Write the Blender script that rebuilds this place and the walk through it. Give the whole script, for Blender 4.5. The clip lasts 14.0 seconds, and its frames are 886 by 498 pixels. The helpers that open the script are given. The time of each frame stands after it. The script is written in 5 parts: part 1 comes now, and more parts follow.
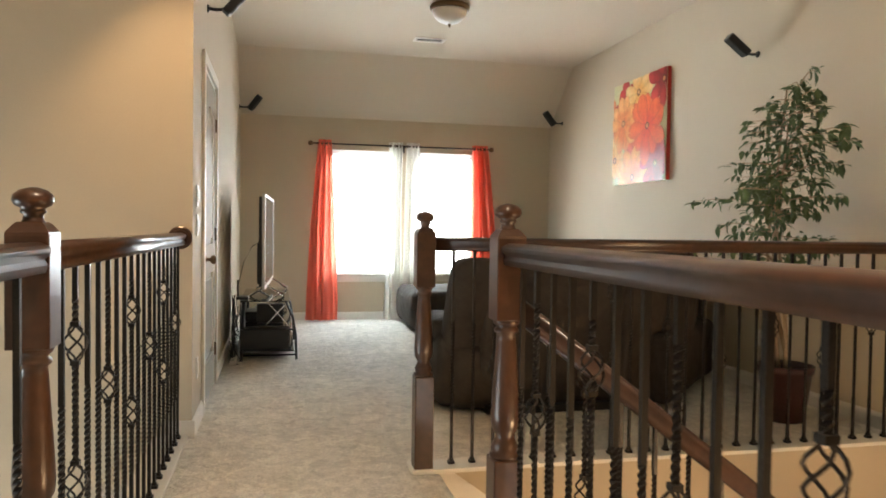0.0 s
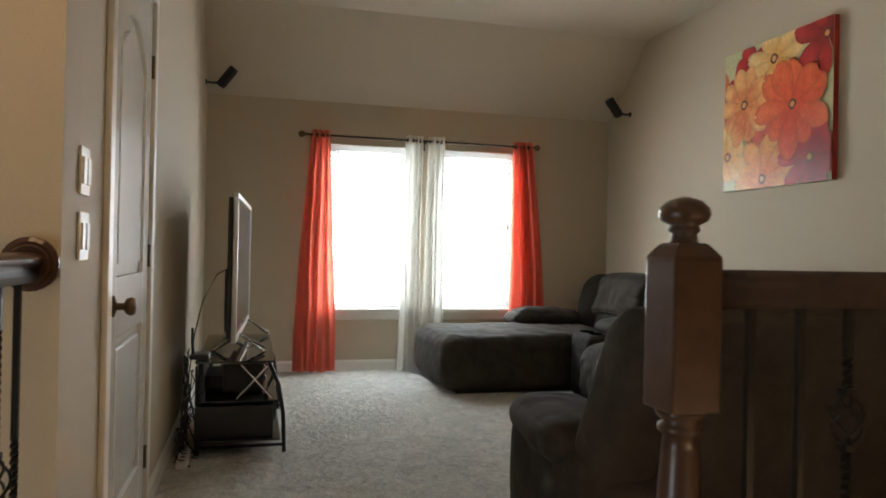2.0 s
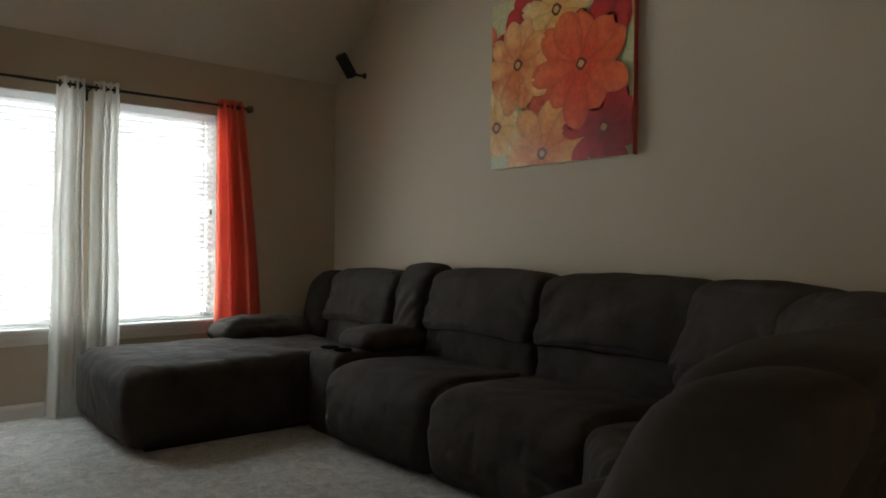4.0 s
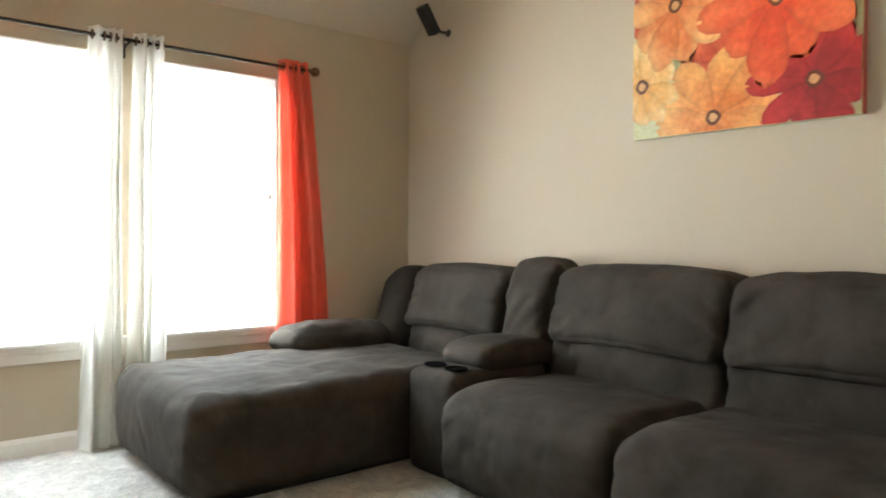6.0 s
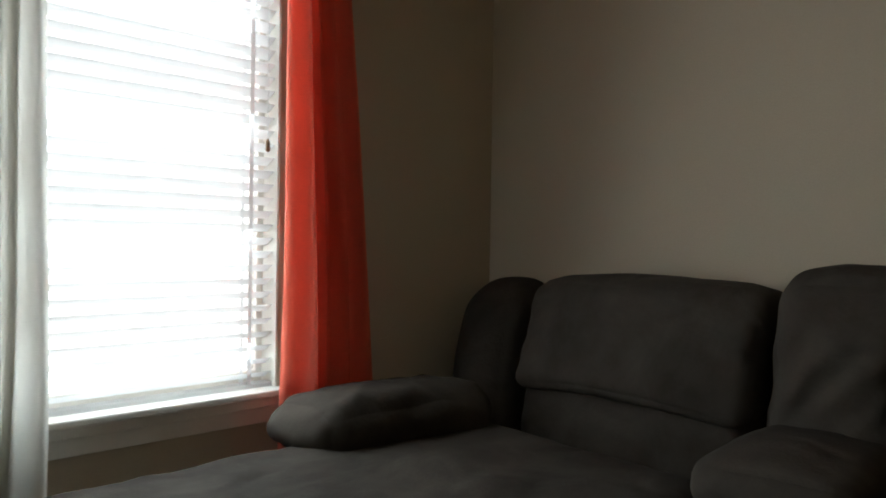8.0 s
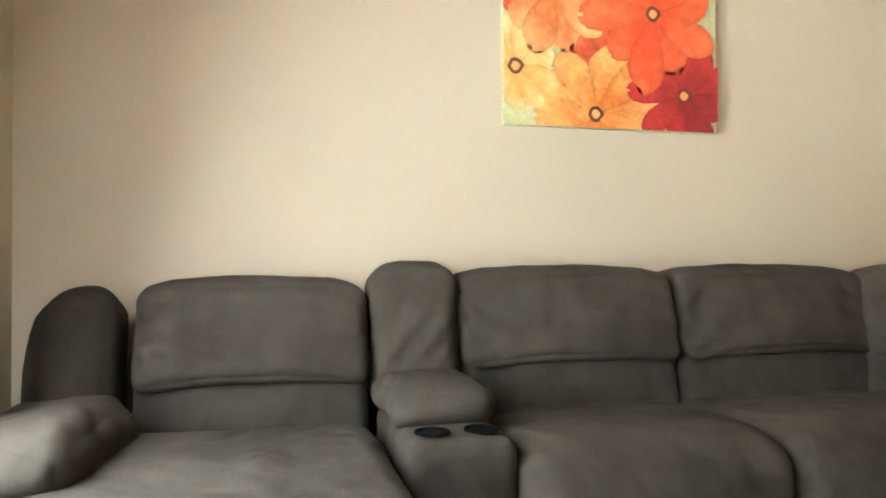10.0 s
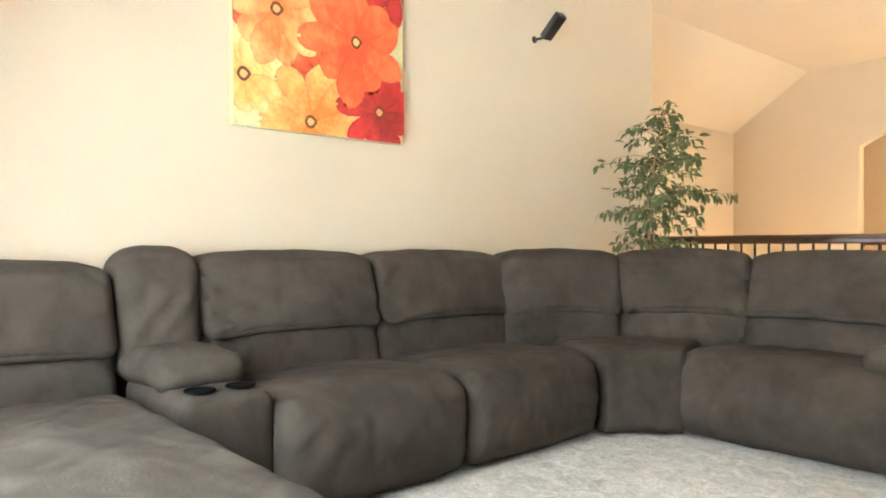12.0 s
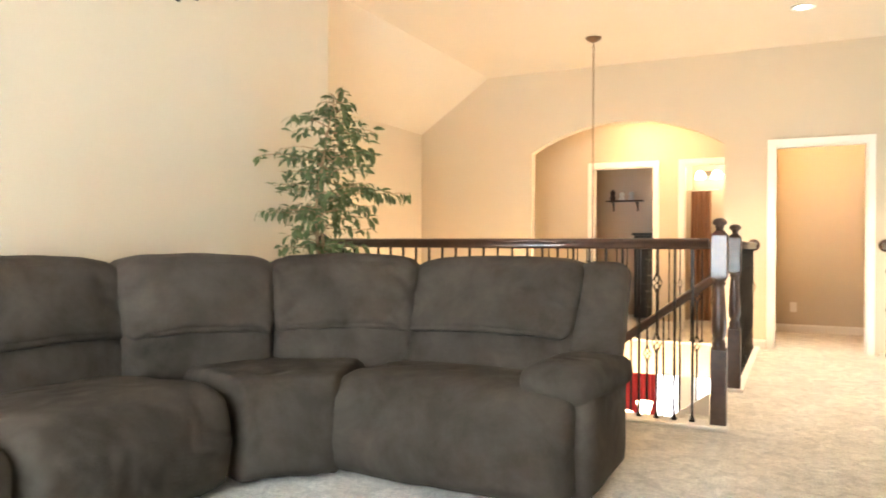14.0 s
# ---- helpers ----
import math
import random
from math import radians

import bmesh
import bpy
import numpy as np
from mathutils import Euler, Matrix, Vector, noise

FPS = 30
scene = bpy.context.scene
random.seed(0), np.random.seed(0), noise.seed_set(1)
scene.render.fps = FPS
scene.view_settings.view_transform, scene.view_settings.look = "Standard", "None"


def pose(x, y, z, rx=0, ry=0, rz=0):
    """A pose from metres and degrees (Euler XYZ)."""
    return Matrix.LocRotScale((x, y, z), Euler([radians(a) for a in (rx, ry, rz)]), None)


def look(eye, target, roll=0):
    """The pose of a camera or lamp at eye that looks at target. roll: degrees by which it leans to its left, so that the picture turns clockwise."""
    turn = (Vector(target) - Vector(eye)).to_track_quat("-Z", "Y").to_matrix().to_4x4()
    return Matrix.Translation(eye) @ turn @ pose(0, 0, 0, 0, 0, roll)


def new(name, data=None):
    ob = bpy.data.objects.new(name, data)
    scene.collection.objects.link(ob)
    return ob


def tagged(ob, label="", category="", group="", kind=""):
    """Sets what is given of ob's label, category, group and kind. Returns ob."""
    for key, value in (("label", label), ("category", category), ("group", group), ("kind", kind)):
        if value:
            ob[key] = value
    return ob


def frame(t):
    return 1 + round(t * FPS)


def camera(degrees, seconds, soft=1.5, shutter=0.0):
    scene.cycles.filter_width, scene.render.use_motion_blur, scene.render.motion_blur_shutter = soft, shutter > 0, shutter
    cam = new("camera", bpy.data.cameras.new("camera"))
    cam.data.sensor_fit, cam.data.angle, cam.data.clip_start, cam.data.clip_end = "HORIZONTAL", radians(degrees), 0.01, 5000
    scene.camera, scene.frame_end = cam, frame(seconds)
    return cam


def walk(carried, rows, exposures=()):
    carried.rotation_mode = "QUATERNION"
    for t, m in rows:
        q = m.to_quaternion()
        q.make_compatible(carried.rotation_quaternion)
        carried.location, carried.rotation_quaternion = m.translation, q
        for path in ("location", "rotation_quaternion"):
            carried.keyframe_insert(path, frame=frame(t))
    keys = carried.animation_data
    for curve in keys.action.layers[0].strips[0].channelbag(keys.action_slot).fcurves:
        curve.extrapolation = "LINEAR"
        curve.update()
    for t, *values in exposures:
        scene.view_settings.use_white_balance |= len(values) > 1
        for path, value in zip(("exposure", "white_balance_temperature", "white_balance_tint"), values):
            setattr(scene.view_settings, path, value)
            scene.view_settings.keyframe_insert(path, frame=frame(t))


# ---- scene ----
cam = camera(63.4, 14.0, soft=1.75, shutter=0.2)
PATH = [
    (0, (0.081, 0.066, 1.111), (0.53, 2.015, 1.054), 0.8),
    (0.5, (0.06, 0.54, 1.112), (0.484, 2.494, 1.071), 1.1),
    (1, (0.02, 1.113, 1.111), (0.446, 3.067, 1.091), 1.3),
    (1.5, (0.065, 1.658, 1.094), (0.521, 3.605, 1.082), 1.2),
    (2, (0.061, 2.236, 1.092), (0.571, 4.17, 1.098), 1.2),
    (2.5, (0.092, 2.764, 1.08), (0.695, 4.671, 1.091), 1.3),
    (3, (0.165, 3.142, 1.074), (0.972, 4.971, 1.096), 1.2),
    (3.5, (0.27, 3.44, 1.092), (1.408, 5.083, 1.111), 0.8),
    (3.7, (0.32, 3.528, 1.089), (1.572, 5.088, 1.103), 0.7),
    (5.8, (0.389, 4.573, 1.105), (1.739, 6.048, 1.069), 0.4),
    (6, (0.448, 4.724, 1.092), (1.725, 6.263, 1.058), 0.4),
    (6.5, (0.676, 5.172, 1.076), (1.873, 6.774, 1.041), 0.5),
    (7, (0.921, 5.672, 1.046), (2.094, 7.291, 1.01), 0.7),
    (7.5, (1.22, 6.149, 1.051), (2.333, 7.81, 1.015), -0.1),
    (8, (1.242, 6.683, 1.035), (2.62, 8.132, 1.013), 0.9),
    (8.5, (1.322, 7.014, 1.01), (2.939, 8.191, 1.008), 0.8),
    (9, (1.1, 7.282, 1.017), (3.019, 7.846, 1.042), 0.5),

    (11.3, (0.189, 8.32, 0.972), (1.823, 7.166, 0.968), 0.1),
    (11.5, (0.194, 8.347, 0.972), (1.776, 7.123, 0.968), 0.2),
    (12, (0.172, 8.338, 0.984), (1.677, 7.022, 0.979), 0.0),
    (12.5, (0.182, 8.299, 0.998), (1.611, 6.9, 0.991), 0.1),
    (13, (0.203, 8.187, 1.031), (1.525, 6.686, 1.018), 0.2),
    (13.5, (0.243, 7.932, 1.03), (1.398, 6.299, 1.021), 0.2),
    (14, (0.335, 7.578, 1.019), (1.222, 5.785, 1.011), 0.3),
]
EXPOSURES = [(0.0, -0.40), (1.0, -0.65), (2.0, -1.3), (2.5, -1.75), (3.0, -2.15), (3.7, -2.40), (5.8, -0.15), (6.0, -0.25), (6.5, -1.12), (7.0, -1.85), (7.5, -2.4), (8.5, -2.5), (9.0, -1.3),
             (9.2, -0.8), (11.3, 0.58), (12.5, 0.66), (14.0, 0.74)]
walk(cam, [(t, look(eye, target, roll)) for t, eye, target, roll in PATH], EXPOSURES)

# ---- world and light ----
world = bpy.data.worlds.new("world")
scene.world = world
world.use_nodes = True
wn = world.node_tree
sky = wn.nodes.new("ShaderNodeTexSky")
sky.sky_type, sky.sun_disc, sky.sun_elevation, sky.sun_rotation = "NISHITA", False, radians(38), radians(200)
wn.links.new(sky.outputs[0], wn.nodes["Background"].inputs[0])
wn.nodes["Background"].inputs[1].default_value = 0.1
sun = new("sun", bpy.data.lights.new("sun", "SUN"))
sun.data.energy, sun.data.angle, sun.data.color = 1.0, radians(12), (1, 0.95, 0.88)
sun.matrix_world = pose(0, 0, 20, 52, 0, 20)


def area_lamp(name, m, width, height, power, colour):
    la = bpy.data.lights.new(name, "AREA")
    la.shape, la.size, la.size_y, la.energy, la.color = "RECTANGLE", width, height, power, colour
    ob = new(name, la)
    ob.matrix_world = m
    return ob


def bulb(name, place, power, colour, radius=0.04):
    la = bpy.data.lights.new(name, "POINT")
    la.energy, la.color, la.shadow_soft_size = power, colour, radius
    ob = new(name, la)
    ob.location = place
    return ob


WARM = (1.0, 0.63, 0.32)
DAY = (0.80, 0.94, 1.0)
# daylight that comes in through the twin window's opening
for x in (1.03, 2.08):
    for k in range(4):
        area_lamp("window_daylight", pose(x, 8.69, 0.76 + 0.36 * k, -90 + 40, 0, 0), 0.62, 0.36, 14.5, DAY)
# daylight of the storey below, at its window
area_lamp("lower_window_daylight", pose(2.0, -3.55, -1.6, 90, 0, 0), 1.4, 1.3, 40, DAY)
# added daylight at an unseen foyer window, brightening the wall behind the left railing
area_lamp("added_foyer_daylight", pose(-4.06, 1.7, -0.7, 90, 0, -90), 1.7, 1.9, 100, DAY)
# warm lamps: the chandelier over the stair, the recessed can, the hall, the bathroom
bulb("chandelier_light", (2.1, 0.74, -0.45), 190, WARM, 0.25)


def can_light(x, y, power, blend, cone=92, colour=WARM):
    la = bpy.data.lights.new("can_light", "SPOT")
    la.energy, la.color, la.spot_size, la.spot_blend, la.shadow_soft_size = power, colour, radians(cone), blend, 0.05
    new("can_light", la).matrix_world = pose(x, y, 2.99)


can_light(0.31, 0.885, 340, 0.7, colour=(1.0, 0.78, 0.55))
can_light(-0.40, 3.47, 120, 0.6, 76)
bulb("unseen_hall_light", (2.0, -1.15, 2.30), 27, (1.0, 0.60, 0.29), 0.14)
# second hall bulb, no known fixture, added to brighten the wall beyond the doorway
bulb("unseen_hall_light", (0.1, -1.30, 2.40), 26, (1.0, 0.58, 0.26), 0.08)
bulb("bathroom_light", (1.2, -2.9, 2.1), 14, (1.0, 0.75, 0.5), 0.1)

# ---- materials ----
def material(name, colour, rough=0.6, metal=0.0, bump=0.0, size=20.0, vary=0.12, big=1.5, sheen=0.0, coat=0.0):
    """A surface with fine grain, larger blotches and relief; sizes in metres of the world."""
    m = bpy.data.materials.new(name)
    m.use_nodes = True
    n, l = m.node_tree.nodes, m.node_tree.links
    b = n["Principled BSDF"]
    co = n.new("ShaderNodeTexCoord")
    fine, wide = n.new("ShaderNodeTexNoise"), n.new("ShaderNodeTexNoise")
    fine.inputs["Scale"].default_value, fine.inputs["Detail"].default_value = size, 4
    wide.inputs["Scale"].default_value, wide.inputs["Detail"].default_value = big, 3
    add = n.new("ShaderNodeMath")
    add.operation = "ADD"
    ramp = n.new("ShaderNodeMapRange")
    ramp.inputs["From Min"].default_value, ramp.inputs["From Max"].default_value = 0.6, 1.4
    ramp.inputs["To Min"].default_value, ramp.inputs["To Max"].default_value = 1 - vary, 1 + vary
    mix = n.new("ShaderNodeVectorMath")
    mix.operation = "SCALE"
    mix.inputs[0].default_value = colour[:3]
    for k in (fine, wide):
        l.new(co.outputs["Object"], k.inputs["Vector"])
    l.new(fine.outputs[0], add.inputs[0])
    l.new(wide.outputs[0], add.inputs[1])
    l.new(add.outputs[0], ramp.inputs["Value"])
    l.new(ramp.outputs[0], mix.inputs["Scale"])
    l.new(mix.outputs[0], b.inputs["Base Color"])
    b.inputs["Roughness"].default_value, b.inputs["Metallic"].default_value = rough, metal
    b.inputs["Sheen Weight"].default_value, b.inputs["Coat Weight"].default_value = sheen, coat
    if bump:
        bp = n.new("ShaderNodeBump")
        bp.inputs["Strength"].default_value, bp.inputs["Distance"].default_value = min(1, bump), 0.004 * max(1, bump)
        l.new(fine.outputs[0], bp.inputs["Height"])
        l.new(bp.outputs[0], b.inputs["Normal"])
    return m


def glowing(name, colour, strength):
    m = bpy.data.materials.new(name)
    m.use_nodes = True
    b = m.node_tree.nodes["Principled BSDF"]
    b.inputs["Base Color"].default_value = (*colour, 1)
    b.inputs["Emission Color"].default_value = (*colour, 1)
    b.inputs["Emission Strength"].default_value = strength
    return m


PAINT = material("wall_paint", (0.53, 0.452, 0.335), 0.75, bump=0.25, size=160, vary=0.04, big=0.8)
CEILING = material("ceiling_paint", (0.57, 0.50, 0.39), 0.85, bump=0.4, size=120, vary=0.04, big=0.8)
DOORPAINT = material("door_enamel", (0.78, 0.76, 0.71), 0.2, size=60, vary=0.03, coat=0.4)
WHITE = material("white_trim_paint", (0.78, 0.75, 0.69), 0.35, size=60, vary=0.04)
WOOD = material("dark_stained_wood", (0.046, 0.0195, 0.010), 0.31, size=30, vary=0.5, big=3, coat=0.08)
IRON = material("wrought_iron", (0.018, 0.015, 0.013), 0.45, metal=0.6, bump=0.3, size=150, vary=0.2)
TAUPE = material("taupe_paint", (0.58, 0.45, 0.35), 0.8, bump=0.25, size=160, vary=0.04)
SCREEN = material("television_screen", (0.02, 0.02, 0.022), 0.12, size=3, vary=0.1)
SILVER = material("silver_plastic", (0.55, 0.55, 0.54), 0.3, metal=0.5, size=80, vary=0.06)
CHROME = material("polished_steel", (0.7, 0.7, 0.7), 0.18, metal=1.0, size=80, vary=0.08)
BRASS = material("aged_bronze", (0.16, 0.10, 0.055), 0.35, metal=0.8, size=60, vary=0.25)
DARKGLASS = material("smoked_glass", (0.015, 0.017, 0.018), 0.06, size=5, vary=0.05, coat=0.5)
POT = material("oxblood_pot", (0.036, 0.011, 0.009), 0.4, size=40, vary=0.2)
SOIL = material("dark_soil", (0.03, 0.02, 0.012), 0.95, bump=2, size=90, vary=0.4)
BARK = material("pale_bark", (0.30, 0.22, 0.14), 0.8, bump=1, size=90, vary=0.3)
LEAF = material("ficus_leaf", (0.088, 0.130, 0.052), 0.42, size=14, vary=0.35, big=4)

REDCLOTH = material("red_curtain_cloth", (0.30, 0.012, 0.012), 0.8, bump=0.5, size=200, vary=0.15)
BROWNCLOTH = material("brown_curtain_cloth", (0.42, 0.22, 0.12), 0.8, bump=0.5, size=200, vary=0.15)
# near-black without gloss: puts the shade of a cup hollow into the colour
HOLLOW_DARK = material("hollow_shade_black", (0.004, 0.004, 0.004), 0.9, size=40, vary=0.1)
HOLLOW_DARK.node_tree.nodes["Principled BSDF"].inputs["Specular IOR Level"].default_value = 0.02
SHADE = glowing("lit_frosted_glass", (1.0, 0.83, 0.58), 6.0)
CAN_GLOW = glowing("lit_lamp", (1.0, 0.86, 0.66), 14.0)
FROST = material("frosted_glass_bowl", (0.72, 0.72, 0.70), 0.3, size=30, vary=0.05)
PLASTIC = material("white_plastic", (0.75, 0.73, 0.68), 0.35, size=80, vary=0.03)
OUTSIDE = glowing("bright_overcast_outdoors", (0.93, 0.97, 1.0), 66.0)
YARD = glowing("daylit_outdoors", (0.93, 0.97, 1.0), 3.0)
BLACK = material("black_plastic", (0.012, 0.012, 0.013), 0.35, size=80, vary=0.2)


def see_through(m, share):
    """Lets a thin cloth or leaf pass part of its light on to the far side, in its own colour."""
    n, l = m.node_tree.nodes, m.node_tree.links
    b, out = n["Principled BSDF"], n["Material Output"]
    tr, mix = n.new("ShaderNodeBsdfTranslucent"), n.new("ShaderNodeMixShader")
    l.new(b.inputs["Base Color"].links[0].from_socket, tr.inputs["Color"])
    mix.inputs[0].default_value = share
    l.new(b.outputs[0], mix.inputs[1])
    l.new(tr.outputs[0], mix.inputs[2])
    l.new(mix.outputs[0], out.inputs["Surface"])
    return m


def napped(name, colour, light):
    """Microfibre: brushed patches of the nap, lighter and darker, and soft creases."""
    m = material(name, colour, 0.9, bump=0.35, size=90, vary=0.25, big=3)
    n, l = m.node_tree.nodes, m.node_tree.links
    b = n["Principled BSDF"]
    b.inputs["Specular IOR Level"].default_value = 0.15
    b.inputs["Sheen Weight"].default_value, b.inputs["Sheen Roughness"].default_value = 0.05, 0.5
    b.inputs["Sheen Tint"].default_value = (*light, 1)
    co = n.new("ShaderNodeTexCoord")
    nap = n.new("ShaderNodeTexNoise")
    nap.inputs["Scale"].default_value, nap.inputs["Detail"].default_value, nap.inputs["Distortion"].default_value = 3.6, 10, 0.3
    nap.inputs["Roughness"].default_value = 0.66
    l.new(co.outputs["Object"], nap.inputs["Vector"])
    ramp = n.new("ShaderNodeValToRGB")
    ramp.color_ramp.elements[0].position, ramp.color_ramp.elements[1].position = 0.36, 0.66
    ramp.color_ramp.elements[0].color, ramp.color_ramp.elements[1].color = (*[c * 0.86 for c in colour], 1), (*light, 1)
    l.new(nap.outputs[0], ramp.inputs[0])
    mix = n.new("ShaderNodeMix")
    mix.data_type, mix.blend_type = "RGBA", "MIX"
    mix.inputs[0].default_value = 0.85
    old = b.inputs["Base Color"].links[0].from_socket
    l.new(old, mix.inputs[6])
    l.new(ramp.outputs[0], mix.inputs[7])
    l.new(mix.outputs[2], b.inputs["Base Color"])
    crease = n.new("ShaderNodeTexNoise")
    crease.noise_type = "RIDGED_MULTIFRACTAL"
    crease.inputs["Scale"].default_value, crease.inputs["Detail"].default_value, crease.inputs["Distortion"].default_value = 6.5, 4, 0.5
    l.new(co.outputs["Object"], crease.inputs["Vector"])
    bp = n.new("ShaderNodeBump")
    bp.inputs["Strength"].default_value, bp.inputs["Distance"].default_value = 1.0, -0.022
    l.new(crease.outputs[0], bp.inputs["Height"])
    l.new(b.inputs["Normal"].links[0].from_socket, bp.inputs["Normal"])
    l.new(bp.outputs[0], b.inputs["Normal"])
    return m


def cut_pile(name, colour):
    """Cut-pile carpet: twisted tufts, small tracks where the pile is trodden, and broad brushed areas."""
    m = material(name, colour, 0.95, bump=5, size=210, vary=0.14, big=26, sheen=0.25)
    n, l = m.node_tree.nodes, m.node_tree.links
    b = n["Principled BSDF"]
    co = n.new("ShaderNodeTexCoord")
    old = b.inputs["Base Color"].links[0].from_socket
    for scale, detail, twist, low, high in ((11.0, 8, 1.2, 0.86, 1.20), (2.2, 5, 0.8, 0.94, 1.10), (75.0, 3, 0.0, 0.88, 1.18)):
        k = n.new("ShaderNodeTexNoise")
        k.inputs["Scale"].default_value, k.inputs["Detail"].default_value, k.inputs["Distortion"].default_value = scale, detail, twist
        l.new(co.outputs["Object"], k.inputs["Vector"])
        r = n.new("ShaderNodeMapRange")
        r.inputs["From Min"].default_value, r.inputs["From Max"].default_value = 0.32, 0.68
        r.inputs["To Min"].default_value, r.inputs["To Max"].default_value = low, high
        l.new(k.outputs[0], r.inputs["Value"])
        mul = n.new("ShaderNodeVectorMath")
        mul.operation = "SCALE"
        l.new(old, mul.inputs[0])
        l.new(r.outputs[0], mul.inputs["Scale"])
        old = mul.outputs[0]
        if scale == 11.0:
            bp = n.new("ShaderNodeBump")
            bp.inputs["Strength"].default_value, bp.inputs["Distance"].default_value = 1.0, 0.03
            l.new(k.outputs[0], bp.inputs["Height"])
            l.new(b.inputs["Normal"].links[0].from_socket, bp.inputs["Normal"])
            l.new(bp.outputs[0], b.inputs["Normal"])
    l.new(old, b.inputs["Base Color"])
    return m


CARPET = cut_pile("carpet", (0.765, 0.735, 0.67))
see_through(LEAF, 0.22)
MICRO = napped("brown_microfibre", (0.0355, 0.0285, 0.0225), (0.064, 0.0525, 0.0425))
ORANGE = see_through(material("orange_curtain_cloth", (0.82, 0.20, 0.135), 0.8, bump=0.5, size=300, vary=0.12, big=4), 0.5)
SHEER = see_through(material("cream_curtain_cloth", (0.86, 0.85, 0.80), 0.8, bump=0.5, size=300, vary=0.05, big=4), 0.36)
SLAT = see_through(material("white_blind_slat", (0.85, 0.86, 0.86), 0.5, size=40, vary=0.03), 0.7)

# ---- helpers for shapes ----
def part(name, bm, mat, parent=None, label="", smooth=False):
    me = bpy.data.meshes.new(name)
    bm.to_mesh(me)
    bm.free()
    me.materials.append(mat)
    if smooth:
        me.polygons.foreach_set("use_smooth", [True] * len(me.polygons))
    ob = new(name, me)
    if parent:
        ob.parent = parent
    return tagged(ob, label)


def empty(name, x, y, z, turn=0):
    ob = new(name)
    ob.matrix_world = pose(x, y, z, 0, 0, turn)
    ob.empty_display_size = 0.1
    return ob


def add_box(bm, x0, x1, y0, y1, z0, z1, bevel=0.0):
    m = Matrix.Translation(((x0 + x1) / 2, (y0 + y1) / 2, (z0 + z1) / 2)) @ Matrix.Diagonal((x1 - x0, y1 - y0, z1 - z0, 1))
    made = bmesh.ops.create_cube(bm, size=1, matrix=m)["verts"]
    if bevel:
        edges = list({e for v in made for e in v.link_edges})
        bmesh.ops.bevel(bm, geom=edges, offset=bevel, segments=2, affect="EDGES", profile=0.6)
    return bm


def box(x0, x1, y0, y1, z0, z1, bevel=0.0):
    return add_box(bmesh.new(), x0, x1, y0, y1, z0, z1, bevel)


def structure(name, bm, mat, label, category):
    return tagged(part(name, bm, mat), label, category, kind="structure")


def holed_wall(axis, p0, p1, u0, u1, z0, z1, holes):
    """A wall from p0 to p1 along its thickness axis, u0 to u1 along its length, with rectangular openings (u0, u1, z0, z1)."""
    us = sorted({u0, u1, *[h[0] for h in holes], *[h[1] for h in holes]})
    zs = sorted({z0, z1, *[h[2] for h in holes], *[h[3] for h in holes]})
    solid = lambda i, j: 0 <= i < len(us) - 1 and 0 <= j < len(zs) - 1 and not any(
        h[0] - 1e-6 <= us[i] and us[i + 1] <= h[1] + 1e-6 and h[2] - 1e-6 <= zs[j] and zs[j + 1] <= h[3] + 1e-6 for h in holes)
    bm = bmesh.new()
    at = lambda p, u, z: bm.verts.new((p, u, z) if axis == "x" else (u, p, z))
    for i in range(len(us) - 1):
        for j in range(len(zs) - 1):
            if not solid(i, j):
                continue
            a, b, c, d = us[i], us[i + 1], zs[j], zs[j + 1]
            for p in (p0, p1):
                bm.faces.new([at(p, a, c), at(p, b, c), at(p, b, d), at(p, a, d)])
            for ii, jj, e in ((i - 1, j, (a, c, a, d)), (i + 1, j, (b, c, b, d)), (i, j - 1, (a, c, b, c)), (i, j + 1, (a, d, b, d))):
                if not solid(ii, jj):
                    bm.faces.new([at(p0, e[0], e[1]), at(p0, e[2], e[3]), at(p1, e[2], e[3]), at(p1, e[0], e[1])])
    bmesh.ops.remove_doubles(bm, verts=bm.verts, dist=1e-5)
    bmesh.ops.recalc_face_normals(bm, faces=bm.faces)
    return bm


def extruded(points, plane, p0, p1):
    """A prism: points (u, z) in the plane "xz" or "yz", from p0 to p1 along the third axis."""
    bm = bmesh.new()
    at = (lambda u, z, p: (u, p, z)) if plane == "xz" else (lambda u, z, p: (p, u, z))
    rings = [[bm.verts.new(at(u, z, p)) for u, z in points] for p in (p0, p1)]
    bm.faces.new(rings[0])
    bm.faces.new(rings[1])
    for i in range(len(points)):
        k = (i + 1) % len(points)
        bm.faces.new([rings[0][i], rings[0][k], rings[1][k], rings[1][i]])
    bmesh.ops.recalc_face_normals(bm, faces=bm.faces)
    return bm


# ---- the large structure ----
XW, XE, YN, YB, TOP = -0.35, 3.45, 8.72, -0.35, 3.03
LOW = -2.75
structure("floor", box(XW - 0.3, XE + 0.1, 3.27, YN + 0.12, -0.3, 0), CARPET, "beige cut-pile carpet of the upstairs living room", "floor")
structure("floor_bridge", box(-0.52, 0.80, YB - 0.1, 3.27, -0.3, 0), CARPET, "beige carpet of the landing between two railings", "floor")
structure("floor_hall", box(-2.0, 4.7, -3.52, YB - 0.1, -0.3, 0), CARPET, "beige carpet of the hall behind the archway", "floor")
structure("floor_lower", box(-4.2, 4.8, -3.72, 4.2, LOW - 0.1, LOW), CARPET, "pale floor of the storey below", "floor")
